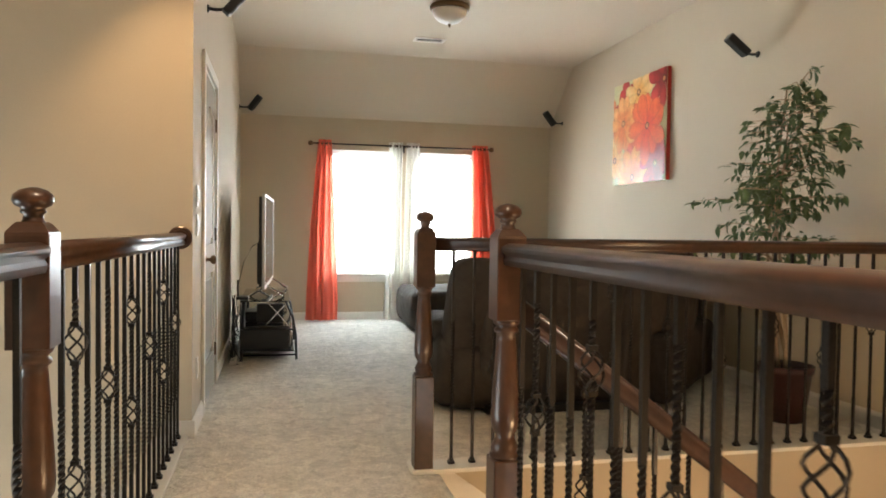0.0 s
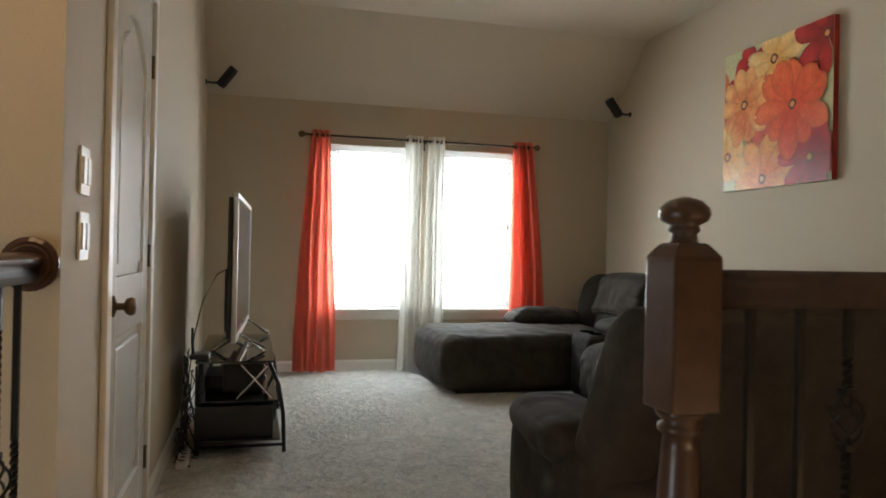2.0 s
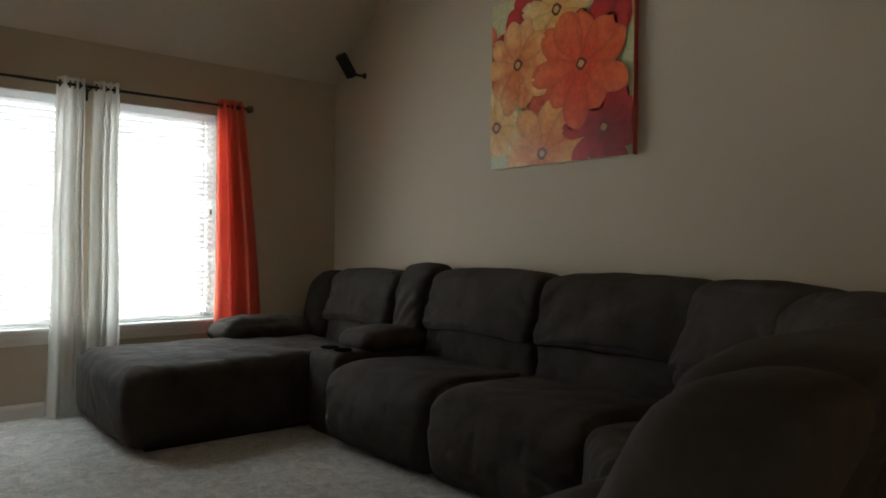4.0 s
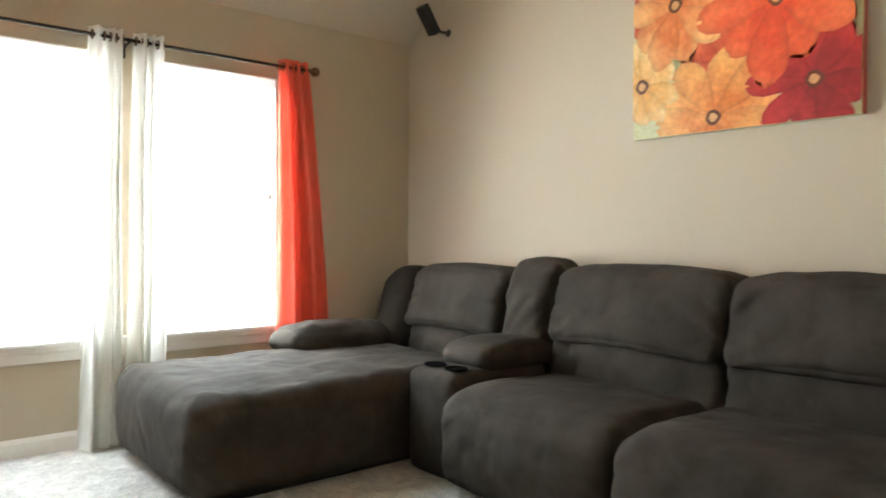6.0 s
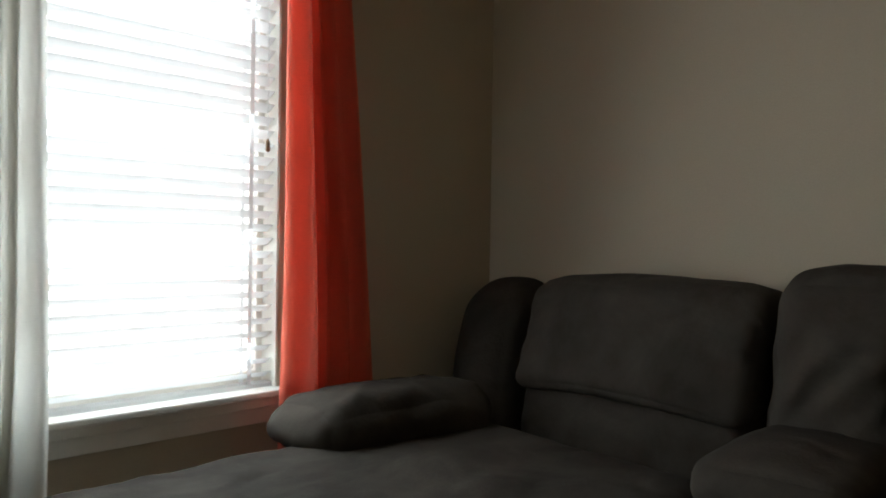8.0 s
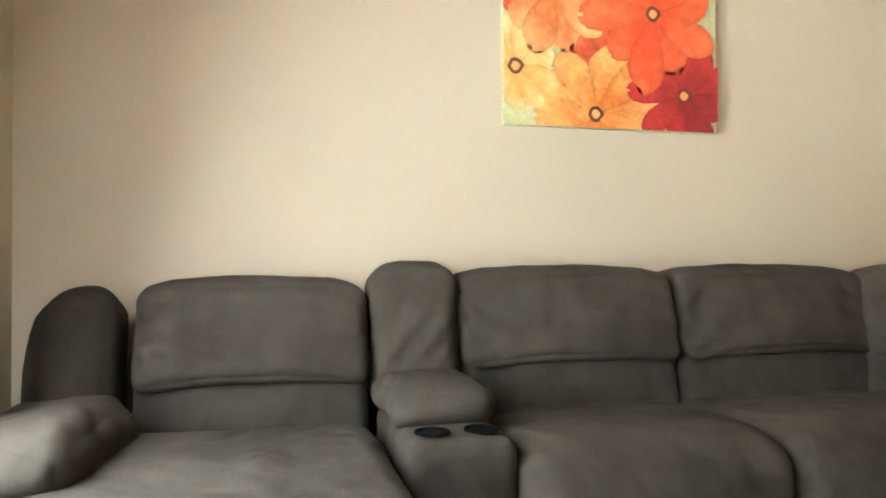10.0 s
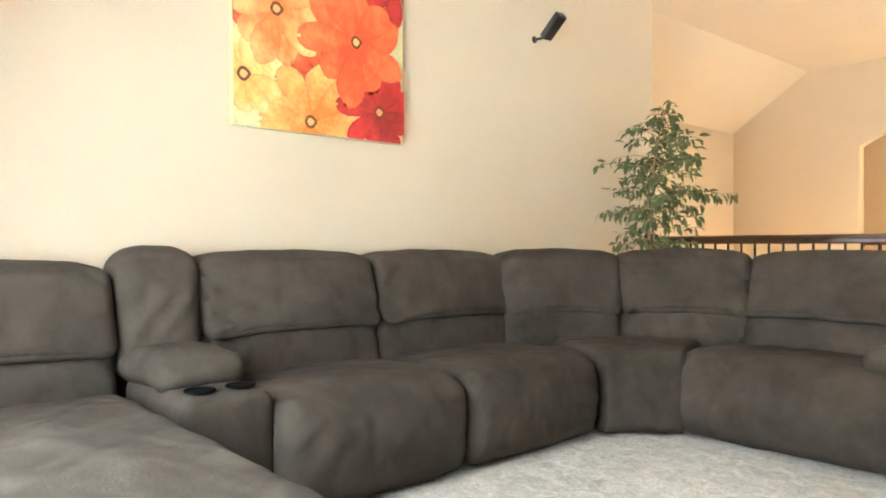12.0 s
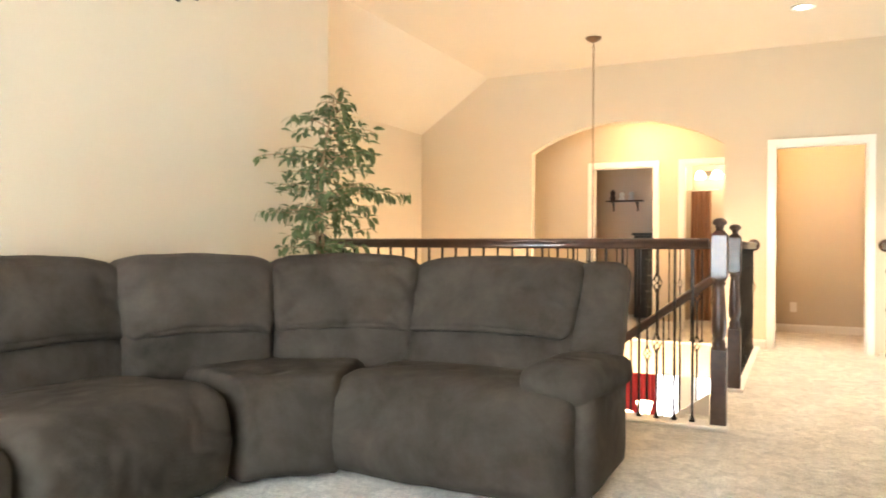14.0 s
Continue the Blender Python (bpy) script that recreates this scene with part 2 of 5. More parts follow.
# window wall, twin opening
structure("wall_north", holed_wall("y", YN, YN + 0.14, XW - 0.12, XE + 0.12, -0.3, 2.41, [(0.68, 1.50, 0.55, 2.04), (1.63, 2.45, 0.55, 2.04)]), PAINT, "beige painted wall with a twin window", "wall")
structure("wall_east", extruded([(3.21, LOW), (YN, LOW), (YN, 2.41), (8.02, TOP), (3.21, TOP)], "yz", XE, XE + 0.12), PAINT, "beige painted long wall behind the sofa", "wall")
structure("wall_west", holed_wall("x", XW - 0.12, XW, 3.98, YN, -0.3, TOP, [(4.49, 5.31, -0.01, 2.06)]), PAINT, "beige painted wall with a white door", "wall")
structure("wall_west_void", box(-4.2, XW - 0.12, 3.98, 4.10, LOW, TOP), PAINT, "beige painted wall above the open foyer", "wall")
# closing wall out of view; its window opening is added to let daylight in
structure("wall_far_west", holed_wall("x", -4.2, -4.08, -0.35, 3.98, LOW, TOP, [(0.8, 2.6, -1.7, 0.3)]), PAINT, "beige painted outer wall of the foyer", "wall")
structure("wall_stair_north", box(0.80, XE, 3.31, 3.43, LOW, -0.3), PAINT, "painted wall along the stair flight", "wall")
structure("wall_stair_head", box(XE + 0.12, 4.68, 3.21, 3.33, LOW, 2.95), PAINT, "painted wall beyond the stair", "wall")
structure("wall_far_east", box(4.56, 4.68, -0.35, 3.21, LOW, 2.41), PAINT, "painted outer wall of the stairwell", "wall")


def arch_top(x):
    mid, half, rise = (1.02 + 3.11) / 2, (3.11 - 1.02) / 2, 0.30
    r = (half * half + rise * rise) / (2 * rise)
    return 2.10 + rise - r + math.sqrt(r * r - (x - mid) ** 2)


def roof_line(x):
    return TOP if x < 3.66 else TOP - (x - 3.66) / 0.9 * 0.62


def back_wall():
    bm = bmesh.new()
    xs = sorted({-4.2, -0.26, 0.55, 3.66, 4.56, *[1.02 + 2.09 * i / 24 for i in range(25)]})
    y0, y1 = YB - 0.12, YB
    def face(*pts):
        bm.faces.new([bm.verts.new(p) for p in pts])
    for a, b in zip(xs, xs[1:]):
        m = (a + b) / 2
        spans = [(-0.35, -0.35, roof_line(a), roof_line(b))]
        if 1.02 < m < 3.11:
            spans = [(-0.35, -0.35, -0.0, -0.0), (arch_top(a), arch_top(b), TOP, TOP)]
        if -0.26 < m < 0.55:
            spans = [(-0.35, -0.35, -0.004, -0.004), (2.04, 2.04, TOP, TOP)]
        for za, zb, wa, wb in spans:
            for y in (y0, y1):
                face((a, y, za), (b, y, zb), (b, y, wb), (a, y, wa))
            face((a, y0, za), (b, y0, zb), (b, y1, zb), (a, y1, za))
            face((a, y0, wa), (b, y0, wb), (b, y1, wb), (a, y1, wa))
    for x, z0, z1 in ((1.02, 0, 2.10), (3.11, 0, 2.10), (-0.26, 0, 2.04), (0.55, 0, 2.04)):
        face((x, y0, z0), (x, y1, z0), (x, y1, z1), (x, y0, z1))
    bmesh.ops.remove_doubles(bm, verts=bm.verts, dist=1e-5)
    return bm


structure("wall_south", back_wall(), PAINT, "beige painted wall with an archway and a doorway", "wall")
structure("wall_hall", holed_wall("y", -1.86, -1.74, 0.80, 4.7, -0.3, 2.60, [(1.97, 2.75, -0.01, 2.05), (0.88, 1.61, -0.01, 2.05)]), PAINT, "beige painted hall wall with two doorways", "wall")
structure("wall_hall_end", box(-2.0, 0.80, -2.25, -2.13, -0.3, 2.60), PAINT, "beige painted wall across the hall", "wall")
structure("wall_hall_return", box(0.68, 0.80, -2.13, -1.86, -0.3, 2.60), PAINT, "beige painted corner of the hall", "wall")
structure("wall_hall_east", box(4.58, 4.70, -4.6, YB - 0.12, -0.3, 2.60), PAINT, "beige painted end wall of the hall", "wall")
structure("wall_hall_west", box(-2.0, -1.88, -2.13, YB - 0.12, -0.3, 2.60), PAINT, "beige painted end wall of the hall", "wall")
structure("wall_bedroom", box(1.80, 4.58, -3.52, -3.40, -0.3, 2.60), TAUPE, "taupe painted bedroom wall with a shelf", "wall")
structure("wall_room_divider", box(1.72, 1.84, -3.40, -1.86, -0.3, 2.60), PAINT, "painted wall between two small rooms", "wall")
structure("wall_bathroom", box(0.20, 1.72, -3.52, -3.40, -0.3, 2.60), PAINT, "painted bathroom wall", "wall")
structure("wall_bathroom_side", box(0.20, 0.32, -3.40, -2.25, -0.3, 2.60), PAINT, "painted bathroom side wall", "wall")
structure("wall_lower_south", holed_wall("y", -3.72, -3.60, -4.2, 4.7, LOW, -0.3, [(1.30, 1.72, -2.3, -0.88), (1.90, 2.75, -2.3, -0.88)]), PAINT, "painted wall of the storey below with windows", "wall")
structure("wall_lower_east", box(4.58, 4.70, -3.60, YB - 0.12, LOW, -0.3), PAINT, "painted side wall of the storey below", "wall")
structure("wall_lower_west", box(-4.2, -4.08, -3.60, YB, LOW, -0.3), PAINT, "painted side wall of the storey below", "wall")
structure("ceiling", box(-4.2, 3.66, YB - 0.12, 8.02, TOP, TOP + 0.1), CEILING, "cream painted ceiling", "ceiling")
structure("ceiling_north_slope", extruded([(8.02, TOP), (YN + 0.14, 2.41 - 0.124), (YN + 0.14, 2.6), (8.02, TOP + 0.1)], "yz", XW - 0.12, XE + 0.12), CEILING, "sloped strip of the cream ceiling", "ceiling")
structure("ceiling_east_slope", extruded([(3.66, TOP), (4.70, TOP - 1.04 / 0.9 * 0.62), (4.70, 2.6), (3.66, TOP + 0.1)], "xz", YB - 0.12, 3.33), CEILING, "sloped strip of the cream ceiling over the stair", "ceiling")
structure("ceiling_hall", box(-2.0, 4.7, -3.6, YB - 0.12, 2.60, 2.70), CEILING, "cream ceiling of the hall", "ceiling")

# ---- shapes used by many things ----
def rounded(sx, sy, sz, r, bulge=0.0, n=9, rough=0.0, seed=0.0, lean=0.0):
    """A soft upholstered block of that size about its middle, edges rounded by r, faces swollen by bulge, leaning in x by lean at the top."""
    bm = bmesh.new()
    bmesh.ops.create_cube(bm, size=2)
    bmesh.ops.subdivide_edges(bm, edges=bm.edges, cuts=n, use_grid_fill=True)
    h = Vector((sx / 2, sy / 2, sz / 2))
    for v in bm.verts:
        p = Vector([math.sin(c * math.pi / 2) * 0.5 + c * 0.5 for c in v.co])
        q = Vector((p.x * h.x, p.y * h.y, p.z * h.z))
        core = Vector([max(-(h[i] - r), min(h[i] - r, q[i])) for i in range(3)])
        d = q - core
        at = core + d.normalized() * r if d.length > 1e-6 else q
        for i in range(3):
            a, b = [j for j in range(3) if j != i]
            if abs(p[i]) > 0.999:
                at[i] += math.copysign(bulge * (0.12 if i == 1 else 1.0) * (1 - p[a] ** 2) * (1 - p[b] ** 2), p[i])
        if rough:
            k = noise.noise_vector(at * 5 + Vector((seed, seed * 2, 0))) * rough + noise.noise_vector(at * 13 + Vector((0, seed, seed))) * rough * 0.4
            at += k
        at.x += lean * (at.z / sz + 0.5)
        v.co = at
    return bm


def placed(bm, x, y, z, turn=0.0, tilt_x=0.0, tilt_y=0.0):
    bmesh.ops.transform(bm, matrix=pose(x, y, z, tilt_x, tilt_y, turn), verts=bm.verts)
    return bm


def lathe(profile, sides=20):
    """A turned shape: (radius, height) pairs about the z axis."""
    bm = bmesh.new()
    rings = []
    for r, z in profile:
        rings.append([bm.verts.new((r * math.cos(2 * math.pi * i / sides), r * math.sin(2 * math.pi * i / sides), z)) for i in range(sides)])
    for a, b in zip(rings, rings[1:]):
        for i in range(sides):
            k = (i + 1) % sides
            bm.faces.new([a[i], a[k], b[k], b[i]])
    bm.faces.new(rings[0][::-1])
    bm.faces.new(rings[-1])
    bmesh.ops.recalc_face_normals(bm, faces=bm.faces)
    return bm


def tube(points, r, sides=6, bm=None):
    """A round rod along points; r is one radius or one for each point."""
    bm = bm or bmesh.new()
    pts = [Vector(p) for p in points]
    rings = []
    for i, p in enumerate(pts):
        t = (pts[min(i + 1, len(pts) - 1)] - pts[max(i - 1, 0)]).normalized()
        side = t.cross(Vector((0.13, 0.31, 0.94)) if abs(t.z) < 0.9 else Vector((1, 0.1, 0))).normalized()
        up = side.cross(t)
        rr = r[i] if isinstance(r, (list, tuple)) else r
        rings.append([bm.verts.new(p + (side * math.cos(2 * math.pi * k / sides) + up * math.sin(2 * math.pi * k / sides)) * rr) for k in range(sides)])
    for a, b in zip(rings, rings[1:]):
        for i in range(sides):
            k = (i + 1) % sides
            bm.faces.new([a[i], a[k], b[k], b[i]])
    bm.faces.new(rings[0][::-1])
    bm.faces.new(rings[-1])
    return bm


def mould(a, b, profile):
    """A moulding: the profile (across, up) swept from a to b."""
    a, b = Vector(a), Vector(b)
    t = (b - a).normalized()
    side = t.cross(Vector((0, 0, 1))).normalized()
    up = side.cross(t)
    bm = bmesh.new()
    rings = [[bm.verts.new(p + side * u + up * w) for u, w in profile] for p in (a, b)]
    for i in range(len(profile)):
        k = (i + 1) % len(profile)
        bm.faces.new([rings[0][i], rings[0][k], rings[1][k], rings[1][i]])
    bm.faces.new(rings[0][::-1])
    bm.faces.new(rings[1])
    bmesh.ops.recalc_face_normals(bm, faces=bm.faces)
    return bm


# ---- trim of the room ----
def baseboard(name, a, b, inward):
    """A moulded board along the wall foot from a to b (x, y); inward is the way into the room."""
    p = [(0, 0), (0.014, 0), (0.014, 0.07), (0.009, 0.082), (0.005, 0.092), (0, 0.092)]
    va, vb = Vector((*a, 0)), Vector((*b, 0))
    side = (vb - va).normalized().cross(Vector((0, 0, 1)))
    s = 1 if side.dot(Vector((*inward, 0))) > 0 else -1
    structure(name, mould(va, vb, [(s * u, w) for u, w in p]), WHITE, "white painted moulded baseboard", "baseboard")


baseboard("baseboard_north", (XW, YN), (XE, YN), (0, -1))
baseboard("baseboard_east", (XE, YN), (XE, 3.34), (-1, 0))
baseboard("baseboard_west_1", (XW, 5.376), (XW, YN), (1, 0))
baseboard("baseboard_west_2", (XW, 3.98), (XW, 4.424), (1, 0))
baseboard("baseboard_south_1", (0.62, YB), (1.0, YB), (0, 1))
baseboard("baseboard_hall", (-1.88, -2.13), (0.80, -2.13), (0, 1))
baseboard("baseboard_hall_2", (1.69, -1.74), (1.89, -1.74), (0, 1))
baseboard("baseboard_hall_3", (2.83, -1.74), (4.58, -1.74), (0, 1))
structure("trim_corner_foot", box(-0.47, XW + 0.016, 3.966, 3.98, 0, 0.092), WHITE, "white baseboard turning the wall corner", "baseboard")


def casing(name, axis, face, u0, u1, top, depth, out):
    """Door casing boards round an opening u0 to u1 in the wall whose face is at `face`; out: the way the face looks (+1 or -1)."""
    w, t = 0.065, 0.018
    bm = bmesh.new()
    lo, hi = sorted((face, face + out * t))
    for a, b, z0, z1 in ((u0 - w, u0, 0, top + w), (u1, u1 + w, 0, top + w), (u0, u1, top, top + w)):
        add_box(bm, *((a, b, lo, hi) if axis == "y" else (lo, hi, a, b)), z0, z1, 0.005)
    lo, hi = sorted((face, face - out * depth))
    for a, b, z0, z1 in ((u0, u0 + 0.015, 0, top), (u1 - 0.015, u1, 0, top), (u0 + 0.015, u1 - 0.015, top - 0.015, top)):
        add_box(bm, *((a, b, lo, hi) if axis == "y" else (lo, hi, a, b)), z0, z1)
    structure(name, bm, WHITE, "white painted door casing and jamb", "trim")


casing("trim_doorway", "y", YB, -0.26, 0.55, 2.04, 0.12, 1)
casing("trim_hall_door_1", "y", -1.74, 1.97, 2.75, 2.05, 0.12, 1)
casing("trim_hall_door_2", "y", -1.74, 0.88, 1.61, 2.05, 0.12, 1)
casing("trim_west_door", "x", XW, 4.49, 5.31, 2.06, 0.12, 1)

# ---- the white panelled door ----
def panel_door():
    d = empty("door_1", XW + 0.004, 4.90, 0)
    w, h, t = 0.786, 2.03, 0.036
    bm = bmesh.new()
    # stiles, rails and two sunk panels, the upper one with an arched head
    add_box(bm, -t - 0.008, -0.018, -w / 2, w / 2, 0.012, h)
    for a, b in ((-w / 2, -w / 2 + 0.12), (w / 2 - 0.12, w / 2)):
        add_box(bm, -0.018, 0, a, b, 0.012, h, 0.003)
    for z0, z1 in ((0.012, 0.25), (0.80, 0.99)):
        add_box(bm, -0.018, 0, -w / 2 + 0.12, w / 2 - 0.12, z0, z1, 0.003)
    steps = 16
    half = w / 2 - 0.12
    arch = [(half * (2 * i / steps - 1), 1.74 + 0.13 * (1 - (2 * i / steps - 1) ** 2)) for i in range(steps + 1)]
    for (a, za), (b, zb) in zip(arch, arch[1:]):
        vs = [bm.verts.new((0, a, za)), bm.verts.new((0, b, zb)), bm.verts.new((0, b, h)), bm.verts.new((0, a, h))]
        bm.faces.new(vs)
        bm.faces.new([bm.verts.new((-0.018, a, za)), bm.verts.new((-0.018, b, zb)), bm.verts.new((0, b, zb)), bm.verts.new((0, a, za))])
    part("door_leaf", bm, DOORPAINT, d)
    for z0, z1, top in ((0.29, 0.765, 0), (1.03, 1.72, 1)):
        bm = bmesh.new()
        if top:
            pts = [(-half + 0.05, 1.03), (half - 0.05, 1.03)] + [((half - 0.05) * (1 - 2 * i / 12), 1.70 + 0.12 * (1 - (1 - 2 * i / 12) ** 2)) for i in range(13)]
            bm.free()
            bm = extruded(pts, "yz", -0.019, -0.004)
        else:
            add_box(bm, -0.019, -0.004, -half + 0.05, half - 0.05, z0, z1, 0.010)
        part("panel", bm, DOORPAINT, d)
    knob = placed(lathe([(0.032, 0), (0.032, 0.006), (0.012, 0.012), (0.011, 0.032), (0.024, 0.040), (0.029, 0.052), (0.024, 0.064), (0.008, 0.068)], 18), 0, -w / 2 + 0.065, 0.905, tilt_y=90)
    part("door_handle", knob, BRASS, d, "aged bronze round door knob", True)
    for z in (0.25, 1.05, 1.80):
        part("hinge", tube([(0.004, w / 2 + 0.006, z - 0.045), (0.004, w / 2 + 0.006, z + 0.045)], 0.007, 8), BRASS, d)
    tagged(d, "white painted two-panel door with an arched upper panel, shut", "door", kind="structure")


panel_door()


def wall_plate(x, y, z, facing, holes, name, label, cat):
    e = empty(name, x, y, z, facing)
    part("plate", rounded(0.008, 0.075 * max(1, holes * 0.62), 0.118, 0.003, n=3), PLASTIC, e)
    for i in range(holes):
        off = (i - (holes - 1) / 2) * 0.046
        part("rocker", box(0.003, 0.008, off - 0.016, off + 0.016, -0.033, 0.033, 0.002), PLASTIC, e)
    tagged(e, label, cat)


wall_plate(XW + 0.004, 4.17, 1.27, 0, 2, "light_switch", "white double rocker light switch on the wall", "switch")
wall_plate(XW + 0.004, 4.17, 1.11, 0, 2, "light_switch", "white double rocker light switch on the wall", "switch")
wall_plate(XW + 0.004, 4.18, 0.33, 0, 1, "wall_outlet", "white power outlet low on the wall", "outlet")
wall_plate(XE - 0.004, 4.52, 0.36, 180, 1, "wall_outlet", "white power outlet beside the potted tree", "outlet")
wall_plate(0.38, -2.126, 0.30, 90, 1, "wall_outlet", "white power outlet on the hall wall", "outlet")

# ---- the twin window, its blinds and curtains ----
def window(name, x0, x1):
    w = empty(name, (x0 + x1) / 2, YN, 0.55)
    h = (x1 - x0) / 2
    z1 = 2.04 - 0.55
    bm = bmesh.new()
    for a, b, c, d in ((-h, -h + 0.028, 0, z1), (h - 0.028, h, 0, z1), (-h + 0.028, h - 0.028, 0, 0.05), (-h + 0.028, h - 0.028, z1 - 0.05, z1)):
        add_box(bm, a, b, 0.09, 0.13, c, d, 0.004)
    # thin white liners over the painted reveals, added to make them look brighter
    for a, b, c, d in ((-h + 0.001, -h + 0.006, 0.01, z1 - 0.006), (h - 0.006, h - 0.001, 0.01, z1 - 0.006), (-h + 0.006, h - 0.006, z1 - 0.006, z1 - 0.001)):
        add_box(bm, a, b, 0.003, 0.09, c, d)
    part("window_frame", bm, WHITE, w)
    pane = part("pane", box(-h + 0.028, h - 0.028, 0.108, 0.112, 0.05, z1 - 0.05), GLASS, w)
    pane.visible_shadow = False
    tagged(w, "white framed window with bright overcast daylight behind", "window", kind="structure")
    b = empty("window_blind", (x0 + x1) / 2, YN + 0.045, 0.55)
    part("headrail", box(-h + 0.004, h - 0.004, -0.03, 0.025, z1 - 0.055, z1 - 0.002, 0.004), SLAT, b)
    slat = bmesh.new()
    ww = 0.024
    for s in (1, -1):
        ring = [[slat.verts.new((xx, u * ww * 0.5 * 2, 0.003 * (1 - u * u) + s * 0.0008)) for u in (-1, -0.4, 0.4, 1)] for xx in (-h + 0.006, h - 0.006)]
        for i in range(3):
            slat.faces.new([ring[0][i], ring[0][i + 1], ring[1][i + 1], ring[1][i]])
    bmesh.ops.rotate(slat, matrix=Matrix.Rotation(radians(-27), 3, "X"), verts=slat.verts)
    first = part("slat", slat, SLAT, b)
    first.location.z = 0.045
    count = int((z1 - 0.11) / 0.043)
    for i in range(1, count + 1):
        o = new("slat", first.data)
        o.parent = b
        o.location.z = 0.045 + i * 0.043
    part("bottom_rail", box(-h + 0.006, h - 0.006, -0.022, 0.022, 0.005, 0.022, 0.004), SLAT, b)
    for x in (-h + 0.09, h - 0.09):
        for y in (-0.026, 0.026):
            part("ladder_cord", box(x - 0.007, x + 0.007, y - 0.0008, y + 0.0008, 0.02, z1 - 0.05), SLAT, b)
    part("cord", tube([(h - 0.04, -0.036, z1 - 0.05), (h - 0.04, -0.037, 0.80)], 0.0015, 5), SLAT, b)
    part("tassel", placed(lathe([(0.003, 0), (0.008, 0.004), (0.007, 0.03), (0.002, 0.042)], 10), h - 0.04, -0.037, 0.76), BRASS, b, "dark wooden cord tassel")
    tagged(b, "white slatted blind, let down with its slats open", "blind", "window blinds")


GLASS = bpy.data.materials.new("window_glass")
GLASS.use_nodes = True
gb = GLASS.node_tree.nodes["Principled BSDF"]
gb.inputs["Transmission Weight"].default_value, gb.inputs["Roughness"].default_value, gb.inputs["IOR"].default_value = 1.0, 0.0, 1.45
window("window_1", 0.68, 1.50)
window("window_2", 1.63, 2.45)
bm = box(0.60, 2.53, YN - 0.045, YN + 0.088, 0.535, 0.558, 0.006)
add_box(bm, 0.62, 2.51, YN - 0.022, YN - 0.0005, 0.455, 0.535, 0.004)
add_box(bm, 0.62, 2.51, YN - 0.032, YN - 0.022, 0.505, 0.535, 0.004)
structure("window_sill", bm, WHITE, "white moulded window sill with an apron", "sill")
structure("backdrop", box(-3.5, 6.5, 10.2, 10.25, -2.0, 5.0), OUTSIDE, "bright overcast sky outside the window", "sky")


def curtain_rod():
    e = empty("curtain_rod", 1.545, 8.605, 2.09)
    part("rod", placed(tube([(-1.06, 0, 0), (1.06, 0, 0)], 0.009, 10), 0, 0, 0), IRON, e)
    for s in (-1, 1):
        part("finial", placed(lathe([(0.010, 0), (0.014, 0.01), (0.010, 0.018), (0.024, 0.034), (0.030, 0.052), (0.022, 0.072), (0.006, 0.080)], 16), s * 1.05, 0, 0, tilt_y=90 * s), BRASS, e, "bronze turned finial", True)
    for x in (-1.0, 0.02, 1.0):
        bm = tube([(x, 0.0, -0.012), (x, 0.06, -0.016), (x, 0.108, -0.03)], 0.006, 8)
        add_box(bm, x - 0.012, x + 0.012, 0.108, 0.114, -0.07, 0.01, 0.002)
        part("bracket", bm, IRON, e)
    tagged(e, "dark metal curtain rod with bronze finials over the window", "curtain rod")


curtain_rod()


def curtain(label, mat, top, bottom, folds, seed, group, z0=0.012, grommets=True, z1=2.135):
    """A hanging panel: pleated between x = top[0]..top[1] at the rod and bottom[0]..bottom[1] at the hem."""
    random.seed(seed)
    e = empty("curtain", (top[0] + top[1]) / 2, 8.605, 0)
    cx = (top[0] + top[1]) / 2
    bm = bmesh.new()
    nu, nv = folds * 14, 44
    ph = [random.uniform(-0.5, 0.5) for _ in range(folds + 2)]
    rows = []
    for j in range(nv + 1):
        v = j / nv
        z = z1 + (z0 - z1) * v
        k = min(1, v * 1.15) ** 0.8
        a = top[0] + (bottom[0] - top[0]) * k
        b = top[1] + (bottom[1] - top[1]) * k
        row = []
        for i in range(nu + 1):
            u = i / nu
            f = (u + 0.05 * math.sin(5 * u + seed) + 0.03 * math.sin(11 * u + 2 * seed)) * folds * 2 * math.pi
            amp = (0.026 + 0.016 * v) * (0.75 + 0.5 * abs(math.sin(2.3 * u + seed))) * (1 - 0.35 * v * math.sin(7 * u + seed) ** 2)
            wob = ph[int(u * folds)] * 0.9 * v
            x = a + (b - a) * u + 0.012 * math.sin(f * 0.5 + 2 * v + seed) * v + 0.010 * math.sin(2.5 * math.pi * v + seed) * v
            y = amp * math.sin(f + wob + 0.5 * math.sin(3 * v + u * 5 + seed)) + 0.012 * math.sin(6.3 * v + 7 * u + seed) * v
            row.append(bm.verts.new((x - cx, y, z)))
        rows.append(row)
    for ra, rb in zip(rows, rows[1:]):
        for i in range(nu):
            bm.faces.new([ra[i], ra[i + 1], rb[i + 1], rb[i]])
    part("panel", bm, mat, e, "", True)
    if grommets:
        for i in range(folds * 2):
            x = top[0] + (top[1] - top[0]) * (i + 0.5) / (folds * 2) - cx
            ring = [(0.0, 0.021 * math.cos(2 * math.pi * q / 14), 2.09 + 0.021 * math.sin(2 * math.pi * q / 14)) for q in range(15)]
            part("grommet", placed(tube(ring, 0.004, 6), x, 0, 0), BRASS, e)
    tagged(e, label, "curtain", group)


